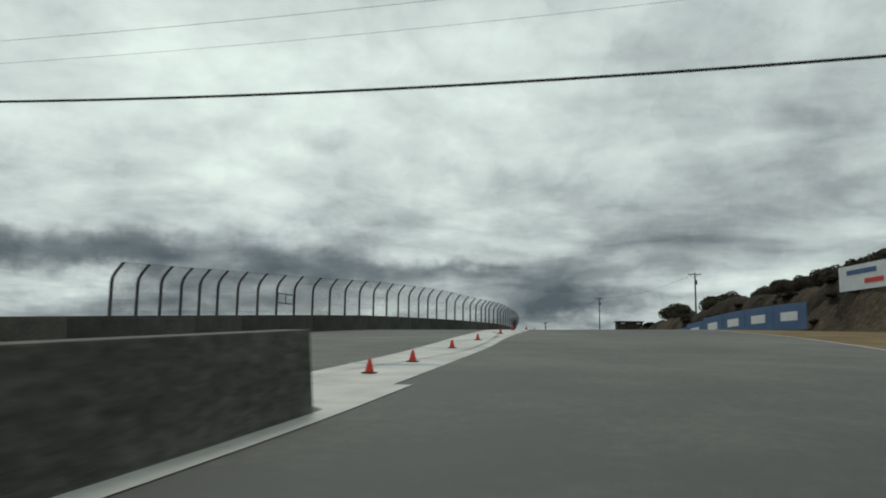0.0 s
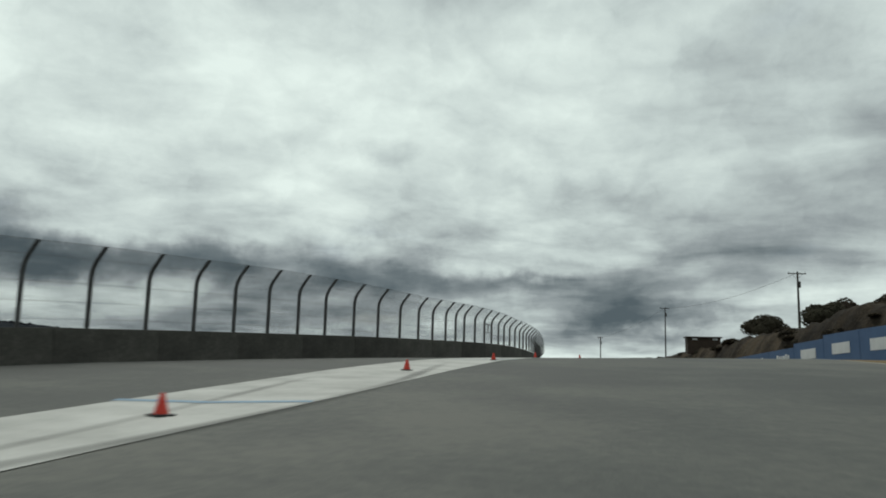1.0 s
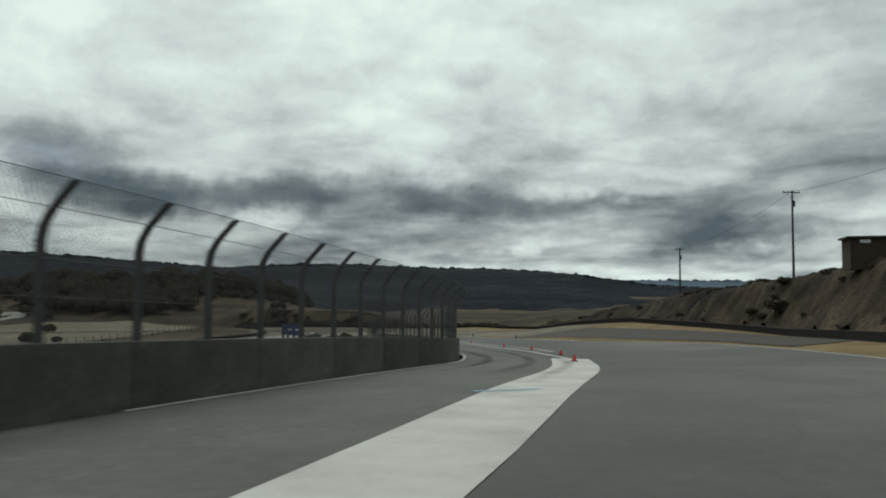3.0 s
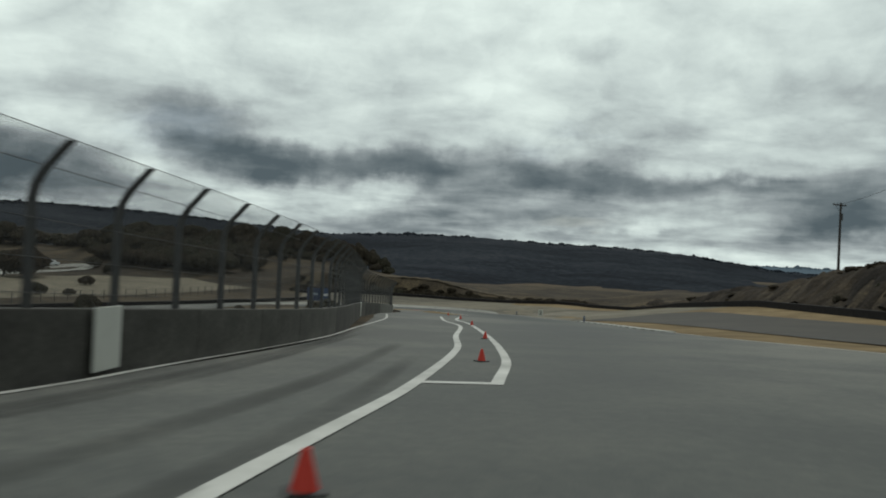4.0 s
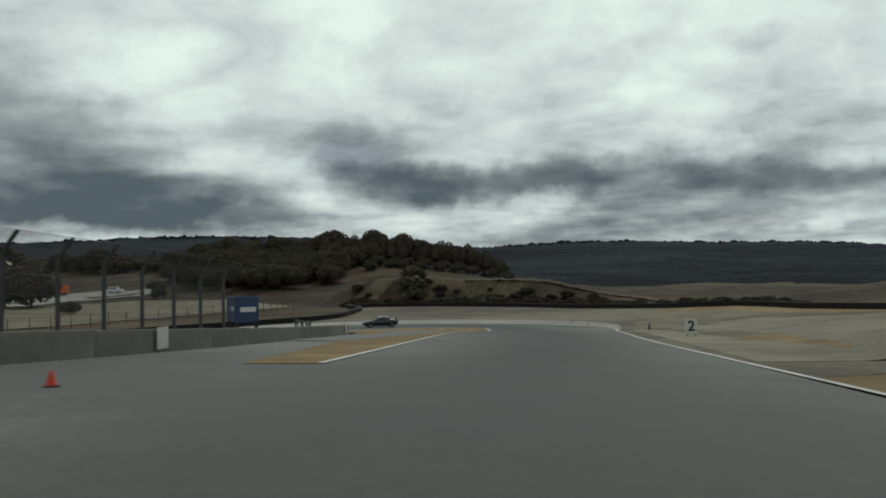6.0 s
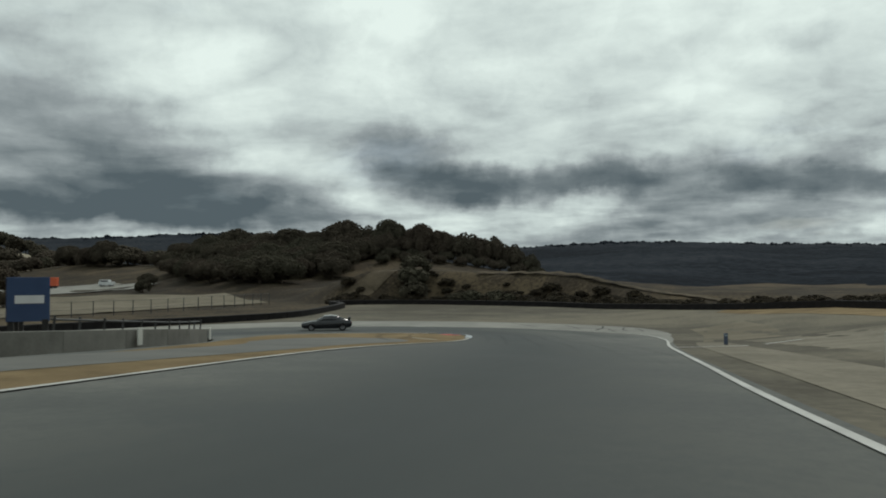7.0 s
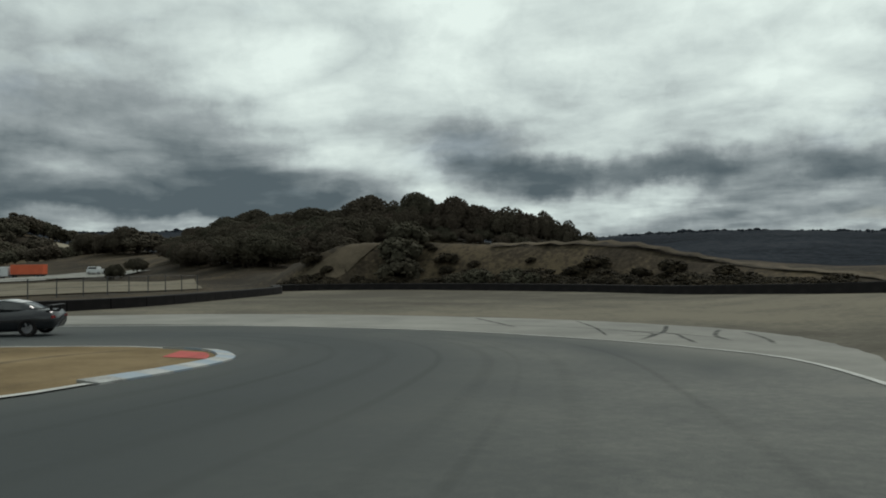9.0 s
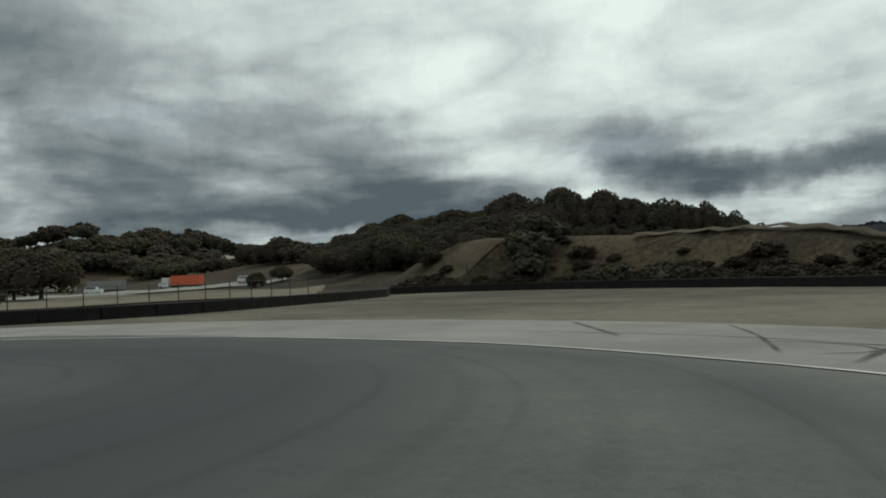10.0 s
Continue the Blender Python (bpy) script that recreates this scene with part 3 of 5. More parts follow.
# pit exit lane paint
WHITE_L = [(-6.2, 12), (-6.7, 21), (-7.4, 28), (-8.3, 36), (-9.5, 48), (-10.8, 59), (-11.6, 68), (-11.2, 78), (-9.9, 87), (-9.9, 98), (-11.5, 111), (-13.6, 122), (-15.2, 131), (-18.6, 142.4)]
WHITE_R = [(-3.7, 9), (-4.2, 17), (-4.9, 27), (-5.9, 37), (-6.6, 48), (-7.7, 59), (-8.6, 68), (-8.9, 78), (-8.3, 87), (-8.4, 98), (-9.9, 111), (-11.9, 122), (-13.6, 131), (-16.5, 141)]
tagged(strip("pit_exit_marking", WHITE_L, WHITE_R, 0.010, PAINT, 3, 1.5), "scuffed white painted pit exit blend strip", "road marking", kind="structure")
painted("pit_exit_line", [(-17.6, 141.8), (-20.8, 148.6), (-23.3, 153.9), (-28.2, 163), (-33, 170.6), (-39.5, 181.4), (-45.6, 189.2), (-53, 200)], 0.22, PAINT, label="white painted pit exit line")
painted("pit_exit_line", [(-22.2, 154.6), (-22.9, 156), (-25.4, 160.8), (-31.6, 170.9), (-41.4, 185.6), (-47, 193), (-52, 201.5)], 0.22, PAINT, label="white painted pit exit line")
painted("pit_exit_crossbar", [(-23.4, 153.9), (-22.3, 154.8)], 0.35, PAINT, label="white painted crossbar between two lines")
painted("pit_exit_crossbar", [(-45.8, 189.2), (-44.5, 189.9)], 0.5, PAINT, label="white painted crossbar between two lines")
painted("wall_foot_line", [(-17.0, 116), (-18.7, 125.5), (-20.0, 132.2), (-21.3, 138), (-25.6, 148.4), (-28.2, 153), (-34.4, 164), (-40.2, 173), (-48.7, 186.4), (-57.4, 198)], 0.15, PAINT, label="white edge line along the concrete wall")
painted("pit_wall_foot_line", [(-3.55, -40), (-3.5, -10), (-3.5, 3), (-3.55, 8), (-3.75, 12.5)], 0.32, PAINT, 0.011, "worn white painted line along the foot of the pit wall")
for (ax, ay), (bx, by) in (((-6.6, 17.5), (-4.3, 17.4)), ((-7.3, 25.5), (-4.9, 26.4)), ((-9.3, 45), (-6.5, 46)), ((-10.7, 66), (-8.2, 67)), ((-13.6, 121), (-12.6, 122))):
    painted("blue_blend_mark", [(ax, ay), ((ax + bx) / 2, (ay + by) / 2 - 0.3), (bx, by)], 0.25, BLUE_PAINT, 0.016, "thin blue painted mark across the white strip")
painted("edge_line", [(-48.6, 219.6), (-64.6, 240.0), (-71.6, 249.5), (-78.6, 259.3), (-82.6, 265.3), (-86.6, 271.6), (-89.2, 275.6), (-91.4, 278.5), (-93.9, 281.3), (-96.2, 283.2), (-98.4, 284.0), (-101.3, 284.5), (-104.4, 284.4), (-108.2, 283.8), (-112, 282.4), (-119, 277.8), (-125.5, 269)], 0.16, PAINT, 0.018, "white edge line round the outside of the hairpin")
painted("edge_line", [(8.0, -150), (8.0, 0), (8.2, 40), (7.0, 58), (5.6, 72), (4.0, 86), (0, 113), (-2.2, 125), (-7.2, 148), (-15.4, 170), (-31, 192.4)], 0.15, PAINT, 0.012, "white edge line beside the tan verge")

# infield island inside the hairpin
ISLAND_OUT = [(-62, 219), (-74.6, 234.4), (-85.2, 247.6), (-92.3, 259), (-98.7, 266.8), (-103.7, 271.8), (-106.0, 272.6)]
ISLAND_IN = [(-63.5, 217.8), (-78, 232), (-93, 245.5), (-105.5, 253.5), (-113.0, 261), (-111.2, 269.0), (-108.6, 272.4)]
tagged(strip("infield_dirt", ISLAND_OUT, ISLAND_IN, 0.02, TAN, 16, 0.8), "tan dirt infield inside the hairpin", "verge", kind="structure")
tagged(strip("side_lane", [(-76, 230.5), (-84.9, 245), (-88.4, 249.6), (-93.5, 257.3), (-97.9, 261), (-100.4, 262.4)], [(-80, 230), (-90, 245.2), (-97.5, 250.6), (-103.6, 256), (-104.8, 260.6), (-102.3, 263)], 0.028, ASPHALT_PIT, 8, 0.8), "narrow grey asphalt side lane ending in the infield", "lane", kind="structure")
tagged(strip("pale_patch", [(-97, 262.6), (-99.8, 263.9), (-102.5, 265.2)], [(-97.6, 263.4), (-100.2, 265.0), (-103.5, 266)], 0.028, PALE_SAND, 3, 0.5), "pale sandy patch in the tan infield", "sand", kind="structure")
painted("edge_line", [(-62, 219.2), (-74.5, 234.3), (-85.1, 247.5), (-92.2, 258.9), (-98.6, 266.7), (-100.0, 268.1)], 0.20, PAINT, 0.028, "white edge line beside the tan infield")
painted("edge_line", [(-113.1, 261.5), (-112.6, 265.4), (-111.2, 269.1), (-109.9, 271.2), (-108.6, 272.0)], 0.16, PAINT, 0.028, "white edge line beside the tan infield")
KERB = [(-100.0, 268.1), (-102.1, 270.3), (-104.1, 272.0), (-105.8, 272.6), (-107.2, 272.7), (-108.6, 272.0)]
kc = curve(KERB, 0.8)
kerb = tagged(new("kerb"), "low painted kerb of white and pale blue blocks round the apex", "kerb", kind="structure")
for n in range(len(kc) - 1):
    a, b = kc[n], kc[n + 1]
    t = (b - a) / np.linalg.norm(b - a)
    nrm = np.array([-t[1], t[0]])
    q = [a + nrm * 0.24, a - nrm * 0.2, b - nrm * 0.2, b + nrm * 0.24]
    z = land([v[0] for v in q], [v[1] for v in q])[0]
    top = [(*v, zz + (0.085 if k in (0, 3) else 0.04)) for k, (v, zz) in enumerate(zip(q, z))]
    low = [(*v, zz - 0.1) for v, zz in zip(q, z)]
    mesh_part("block", top + low, [(0, 1, 2, 3), (4, 7, 6, 5), (0, 4, 5, 1), (1, 5, 6, 2), (2, 6, 7, 3), (3, 7, 4, 0)], (KERB_WHITE, KERB_BLUE)[n % 2], kerb)
tagged(strip("red_apex_paint", [(-104.3, 271.6), (-105.3, 272.05), (-106.3, 272.3)], [(-105.5, 270.9), (-106.4, 271.4), (-107.3, 271.95)], 0.032, RED_PAINT, 3, 0.5), "red painted patch inside the apex kerb", "kerb", kind="structure")

# kerb on the right before the braking zone
rk = tagged(new("kerb"), "flat white and grey kerb blocks along the outer edge", "kerb", kind="structure")
rc = curve([(-31, 192.2), (-36, 200), (-41, 208.6), (-48.4, 219.2)], 1.2)
for n in range(len(rc) - 1):
    a, b = rc[n], rc[n + 1]
    t = (b - a) / np.linalg.norm(b - a)
    nrm = np.array([-t[1], t[0]])
    q = [a + nrm * 0.3, a - nrm * 0.7, b - nrm * 0.7, b + nrm * 0.3]
    z = land([v[0] for v in q], [v[1] for v in q])[0]
    top = [(*v, zz + 0.06) for v, zz in zip(q, z)]
    low = [(*v, zz - 0.1) for v, zz in zip(q, z)]
    mesh_part("block", top + low, [(0, 1, 2, 3), (4, 7, 6, 5), (0, 4, 5, 1), (1, 5, 6, 2), (2, 6, 7, 3), (3, 7, 4, 0)], (PAINT, WORN)[n % 2], rk)

# ---- concrete walls ----


def barrier_mesh(length, high, thick, foot=0.0):
    bm = bmesh.new()
    box(bm, (length - 0.03, thick, high + 0.25), Matrix.Translation((0, 0, (high - 0.25) / 2)), 0.025)
    me = bpy.data.meshes.new("panel")
    bm.to_mesh(me)
    bm.free()
    me.materials.append(CONCRETE)
    return me


def run_of(parent, line, mesh, name, length, lift=0.0):
    c = curve(line, length)
    for a, b in zip(c[:-1], c[1:]):
        mid = (a + b) / 2
        za, zb = land([a[0], b[0]], [a[1], b[1]])[0]
        turn = math.atan2(b[1] - a[1], b[0] - a[0])
        tilt = math.atan2(zb - za, np.linalg.norm(b - a))
        share(name, mesh, Matrix.Translation((mid[0], mid[1], (za + zb) / 2 + lift)) @ Matrix.Rotation(turn, 4, "Z") @ Matrix.Rotation(-tilt, 4, "Y"), parent)
    return c


wall_west = tagged(new("wall_west"), "long weathered concrete barrier wall under the debris fence", "wall", kind="structure")
shaded_panel = barrier_mesh(4.0, 1.02, 0.4)
run_of(wall_west, WALL_LINE, shaded_panel, "panel", 4.0)
# copy in the paler lit tone for the last panels, which face the light
lit_panel = shaded_panel.copy()
lit_panel.materials[0] = LIT_CONCRETE
for ob in wall_west.children:
    # the wall sinks into the ground towards its end
    ob.location.z -= float(np.interp(ob.location.y, [180, 207, 232], [0.0, 0.12, 0.36]))
    if ob.location.y > 207:
        ob.data = lit_panel
pit_wall = tagged(new("pit_wall"), "end of the thick concrete pit wall beside the track", "wall", kind="structure")
pit_panel = barrier_mesh(6.0, 1.0, 0.5)
for v in pit_panel.vertices:
    v.co.y *= 1.0 - 0.30 * max(0.0, min(1.0, v.co.z))
pit_panel.materials[0] = PIT_CONCRETE
run_of(pit_wall, [(-4.3, -55), (-4.2, -20), (-3.98, 8.7)], pit_panel, "panel", 6.0)
barrier = tagged(new("wall_north"), "black rubber-faced tyre barrier round the outside of the bends", "barrier", kind="structure")
bmesh_tyre = bmesh.new()
box(bmesh_tyre, (2.99, 0.9, 0.94), Matrix.Translation((0, 0, 0.23)), 0.06)
tyre_mesh = bpy.data.meshes.new("segment")
bmesh_tyre.to_mesh(tyre_mesh)
bmesh_tyre.free()
tyre_mesh.materials.append(TYRE)
run_of(barrier, [(4.2, 138), (2.0, 143), (-4.8, 176), (-13.8, 205), (-30.8, 237), (-49.8, 266.5), (-65.6, 288.4), (-84.4, 304.2), (-98, 310.6), (-113, 317), (-137, 321), (-157.6, 314.4), (-167.5, 302.5), (-158.5, 297.5), (-149, 288), (-141.5, 278.5), (-138.9, 268), (-139, 256), (-140, 240), (-141, 222), (-140.5, 200), (-141, 170)], tyre_mesh, "segment", 3.0)
# pale panels set on the wall face
for x, y, w, tall in ((-27.3, 151.0, 0.75, 1.0), (-51.3, 186.1, 0.85, 0.98), (-73.1, 220.7, 0.75, 0.8), (-91.2, 242.55, 0.4, 0.66), (-103.9, 251.0, 0.5, 0.66)):
    c = np.array(curve(WALL_LINE, 1.0))
    i = int(np.hypot(c[:, 0] - x, c[:, 1] - y).argmin())
    t = c[min(i + 1, len(c) - 1)] - c[i - 1]
    t /= np.linalg.norm(t)
    p = c[i] + np.array([t[1], -t[0]]) * 0.30
    bm = bmesh.new()
    box(bm, (w, 0.05, tall), Matrix.Translation((0, 0, tall / 2)), 0.012)
    ob = part("wall_panel", bm, PALE_CONCRETE)
    ob.matrix_world = Matrix.Translation((p[0], p[1], land(p[0], p[1])[0][0] + 0.06)) @ Matrix.Rotation(math.atan2(t[1], t[0]), 4, "Z")
    tagged(ob, "pale painted upright panel fixed on the concrete wall", "panel", group="wall panels")

# ---- debris fence on the wall ----
NET = bpy.data.materials.new("chain_link_net")
NET.use_nodes = True
nn, nl = NET.node_tree.nodes, NET.node_tree.links
nb = nn["Principled BSDF"]
nb.inputs["Base Color"].default_value, nb.inputs["Metallic"].default_value, nb.inputs["Roughness"].default_value = (0.07, 0.07, 0.07, 1), 0.4, 0.6
nuv = nn.new("ShaderNodeUVMap")
waves = []
for turn in (45, -45):
    mp = nn.new("ShaderNodeMapping")
    mp.inputs["Rotation"].default_value = (0, 0, radians(turn))
    nl.new(nuv.outputs[0], mp.inputs[0])
    wv = nn.new("ShaderNodeTexWave")
    wv.wave_profile = "TRI"
    wv.inputs["Scale"].default_value = 4.6
    nl.new(mp.outputs[0], wv.inputs["Vector"])
    gt = nn.new("ShaderNodeMath")
    gt.operation = "GREATER_THAN"
    gt.inputs[1].default_value = 0.87
    nl.new(wv.outputs["Fac"], gt.inputs[0])
    waves.append(gt.outputs[0])
mx = nn.new("ShaderNodeMath")
mx.operation = "MAXIMUM"
nl.new(waves[0], mx.inputs[0])
nl.new(waves[1], mx.inputs[1])
nl.new(mx.outputs[0], nb.inputs["Alpha"])


def post_mesh(name, points, width, depth, mat):
    """A bent upright of rectangular section."""
    verts, faces = [], []
    for k, (y, z) in enumerate(points):
        verts += [(-width / 2, y - depth / 2, z), (width / 2, y - depth / 2, z), (width / 2, y + depth / 2, z), (-width / 2, y + depth / 2, z)]
        if k:
            o = 4 * (k - 1)
            faces += [(o + j, o + (j + 1) % 4, o + 4 + (j + 1) % 4, o + 4 + j) for j in range(4)]
    o = 4 * (len(points) - 1)
    faces += [(3, 2, 1, 0), (o, o + 1, o + 2, o + 3)]
    me = bpy.data.meshes.new(name)
    me.from_pydata(verts, [], faces)
    me.materials.append(mat)
    return me


FENCE_TOP = [(0.0, 0.2), (0.0, 2.55), (-0.05, 2.78), (-0.18, 3.00), (-0.54, 3.40)]
fence_post = post_mesh("post", FENCE_TOP, 0.09, 0.11, STEEL)
all_wall = curve(WALL_LINE, 0.5)
stop = int(np.hypot(all_wall[:, 0] + 77, all_wall[:, 1] - 224.5).argmin())
# distance of the posts along the wall: the bays are not all alike
POSTS = [177.7, 179.3, 180.85, 182.3, 183.7, 185.2, 187.0, 189.0, 191.05, 193.1, 195.4, 197.7, 199.9, 202.1, 204.4, 206.7, 208.9, 211.0, 213.0, 214.95, 216.9, 219.2, 221.4, 223.65, 225.7, 227.4, 229.1, 230.5, 231.8, 233.6, 235.4, 237.0, 238.8, 240.5, 242.5, 244.7, 247.0]
for end, bays in ((283.53, 18), (287.54, 2), (301.62, 6), (310.61, 4)):
    POSTS += list(np.linspace(POSTS[-1], end, bays + 1)[1:])
wall_run = np.concatenate([[0], np.cumsum(np.linalg.norm(np.diff(all_wall, axis=0), axis=1))])
while POSTS[-1] < wall_run[stop]:
    POSTS.append(POSTS[-1] + 2.2)
FENCE = np.stack([np.interp(POSTS, wall_run, all_wall[:, k]) for k in (0, 1)], 1)
TALL = np.interp(FENCE[:, 1], [30, 45, 55, 62, 68, 75, 82, 92, 132, 140, 150, 158, 168, 178], [0.95, 0.99, 1.03, 1.05, 1.03, 0.97, 0.955, 0.885, 0.965, 0.955, 0.99, 1.01, 1.05, 1.07])
debris_fence = thing("debris_fence", "tall steel debris fence with bent posts on a concrete wall", "fence", at=(FENCE[0][0], FENCE[0][1], 1.0))
bpy.context.view_layer.update()
FT = np.gradient(FENCE, axis=0)
FT /= np.linalg.norm(FT, axis=1)[:, None]
FN = np.stack([-FT[:, 1], FT[:, 0]], 1)          # away from the track
FZ = land(FENCE[:, 0], FENCE[:, 1])[0]
inverse = debris_fence.matrix_world.inverted()
for p, t, z, k in zip(FENCE, FT, FZ, TALL):
    ob = share("post", fence_post, Matrix(), debris_fence)
    ob.matrix_local = inverse @ Matrix.Translation((p[0], p[1], z)) @ Matrix.Rotation(math.atan2(t[1], t[0]), 4, "Z") @ Matrix.Diagonal((1, 1, k, 1))


def fence_ribbon(name, profile, mat):
    verts, faces, uvs = [], [], []
    run = np.concatenate([[0], np.cumsum(np.linalg.norm(np.diff(FENCE, axis=0), axis=1))])
    m = len(profile)
    up = [0]
    for (a, b), (c, d) in zip(profile[:-1], profile[1:]):
        up.append(up[-1] + math.hypot(c - a, d - b))
    for i, (p, n, z) in enumerate(zip(FENCE, FN, FZ)):
        for y, h in profile:
            verts.append((p[0] + n[0] * y, p[1] + n[1] * y, z + h * TALL[i]))
    for i in range(len(FENCE) - 1):
        for j in range(m - 1):
            faces.append((i * m + j, (i + 1) * m + j, (i + 1) * m + j + 1, i * m + j + 1))
            uvs += [(run[i], up[j]), (run[i + 1], up[j]), (run[i + 1], up[j + 1]), (run[i], up[j + 1])]
    ob = mesh_part(name, verts, faces, mat)
    layer = ob.data.uv_layers.new(name="UVMap")
    layer.data.foreach_set("uv", [c for uv in uvs for c in uv])
    ob.parent = debris_fence
    ob.matrix_parent_inverse = inverse
    return ob


fence_ribbon("net", [(-0.07, 1.0), (-0.07, 2.55), (-0.12, 2.78), (-0.25, 3.00), (-0.61, 3.40)], NET)
for y, h in ((-0.08, 1.25), (-0.08, 1.75), (-0.08, 2.3), (-0.27, 3.02), (-0.60, 3.40)):
    cu = bpy.data.curves.new("cable", "CURVE")
    cu.dimensions, cu.bevel_depth, cu.bevel_resolution = "3D", 0.006, 1
    sp = cu.splines.new("POLY")
    sp.points.add(len(FENCE) - 1)
    for q, p, n, z, k in zip(sp.points, FENCE, FN, FZ, TALL):
        q.co = (p[0] + n[0] * y, p[1] + n[1] * y, z + h * k, 1)
    cu.materials.append(STEEL)
    ob = new("cable", cu)
    ob.parent = debris_fence
    ob.matrix_parent_inverse = inverse
# two hatch frames hung in the fence
for fx_, fy_ in ((-19.99, 40.97), (-14.65, 84.96)):
    i = int(np.hypot(FENCE[:, 0] - fx_, FENCE[:, 1] - fy_).argmin())
    a, b = FENCE[i], FENCE[i + 1]
    bm = bmesh.new()
    for (u1, h1), (u2, h2) in (((0.06, 1.75), (0.94, 1.75)), ((0.06, 2.3), (0.94, 2.3)), ((0.06, 1.75), (0.06, 2.3)), ((0.94, 1.75), (0.94, 2.3)), ((0.5, 1.75), (0.5, 2.3))):
        p1, p2 = a + (b - a) * u1, a + (b - a) * u2
        rod(bm, (p1[0], p1[1], FZ[i] + h1), (p2[0], p2[1], FZ[i] + h2), 0.03, sides=6)
    ob = part("hatch_frame", bm, STEEL, debris_fence)
    ob.matrix_parent_inverse = inverse

# ---- traffic cones ----


def traffic_cone(at, lean=0.0, turn=0.0):
    root = thing("traffic_cone", "small red-orange rubber traffic cone on the pit exit marking", "traffic cone", "cones along the pit exit", at=at)
    bm = bmesh.new()
    prof = [(0.098, 0.02), (0.088, 0.05), (0.030, 0.27), (0.026, 0.285), (0.018, 0.285), (0.018, 0.27)]
    verts, faces = [], []
    for r, h in prof:
        verts += [(r * math.cos(k * math.tau / 20), r * math.sin(k * math.tau / 20), h) for k in range(20)]
    for j in range(len(prof) - 1):
        faces += [(j * 20 + k, j * 20 + (k + 1) % 20, (j + 1) * 20 + (k + 1) % 20, (j + 1) * 20 + k) for k in range(20)]
    mesh_part("cone_body", verts, faces, CONE_ORANGE, root, smooth=True)
    box(bm, (0.26, 0.26, 0.025), Matrix.Translation((0, 0, 0.0125)), 0.008)
    part("base_plate", bm, BLACK, root, "black rubber base plate")
    root.rotation_euler = (radians(lean), 0, radians(turn))
    return root


CONES = [(-5.07, 14.6), (-5.22, 18.2), (-5.92, 25.4), (-6.53, 32.9), (-7.34, 43.6), (-8.32, 54.6), (-8.79, 65.3), (-9.55, 77.0), (-8.84, 88.3), (-10.4, 107.0),
         (-16.2, 137.6), (-19.6, 147.4), (-25.1, 159.1), (-31.1, 169.7), (-39.9, 183.4), (-48.8, 196.5), (-59.9, 212.0)]
first = traffic_cone((CONES[0][0], CONES[0][1], land(*CONES[0])[0][0] + 0.012))
for k, (x, y) in enumerate(CONES[1:]):
    copy_thing(first, pose(x, y, land(x, y)[0][0] + (0.012 if k < 10 else 0.006), 0, 0, 23 * k))

# ---- poles and cables ----


def utility_pole(x, y, top, tall, turn, lean=0.0):
    root = thing("utility_pole", "dark wooden utility pole with a crossarm on the hillside", "utility pole", "utility poles", at=(x, y, top - tall))
    bm = bmesh.new()
    rod(bm, (0, 0, -0.6), (0, 0, tall), 0.17, 0.11, 10)
    part("shaft", bm, WOODPOLE, root)
    bm = bmesh.new()
    box(bm, (2.4, 0.1, 0.13), Matrix.Translation((0, 0.14, tall - 0.25)), 0.012)
    part("crossarm", bm, WOODPOLE, root)
    for u in (-1.1, -0.4, 0.4, 1.1):
        bm = bmesh.new()
        rod(bm, (u, 0.14, tall - 0.19), (u, 0.14, tall - 0.03), 0.045, 0.03, 8)
        part("insulator", bm, STEEL, root)
    for s in (-1, 1):
        bm = bmesh.new()
        rod(bm, (0, 0.12, tall - 1.0), (s * 0.75, 0.14, tall - 0.3), 0.02, sides=6)
        part("brace", bm, STEEL, root)
    bm = bmesh.new()
    rod(bm, (0.22, 0, tall - 2.1), (0.22, 0, tall - 1.3), 0.16, sides=12)
    part("transformer", bm, STEEL, root)
    root.rotation_euler = (0, radians(lean), radians(turn))
    return root


for x, y, top, turn in ((10.98, 144.7, 16.2, 20), (-8.83, 214.8, 16.95, 35), (-27.1, 246.7, 11.5, 60)):
    utility_pole(x, y, top, top - height(x, y)[0] + 0.1, turn)


def slack(name, a, b, sag, thick, mat, label):
    cu = bpy.data.curves.new(name, "CURVE")
    cu.dimensions, cu.bevel_depth, cu.bevel_resolution = "3D", thick, 2
    sp = cu.splines.new("POLY")
    n = 40
    sp.points.add(n)
    for k in range(n + 1):
        u = k / n
        p = Vector(a).lerp(Vector(b), u)
        sp.points[k].co = (p.x, p.y, p.z - sag * 4 * u * (1 - u), 1)
    cu.materials.append(mat)
    return tagged(new(name, cu), label, "cable")


slack("overhead_cable", (-60, 21.5, 13.6), (46, 21.5, 11.4), 3.35, 0.045, BLACK, "thick black cable slung across the track")
slack("overhead_cable", (-90, 40, 23.5), (60, 40, 24.5), 3.0, 0.012, BLACK, "thin dark wire high over the track")
slack("overhead_cable", (-90, 41.5, 22.6), (60, 41.5, 23.6), 3.0, 0.010, BLACK, "thin dark wire high over the track")
slack("power_line", (-8.9, 214.7, 16.8), (-27.2, 246.6, 11.3), 1.0, 0.02, BLACK, "slack power line between two poles")
slack("power_line", (10.9, 144.8, 16.0), (-8.8, 214.6, 16.8), 1.2, 0.02, BLACK, "slack power line between two poles")

# ---- boards along the foot of the bank ----


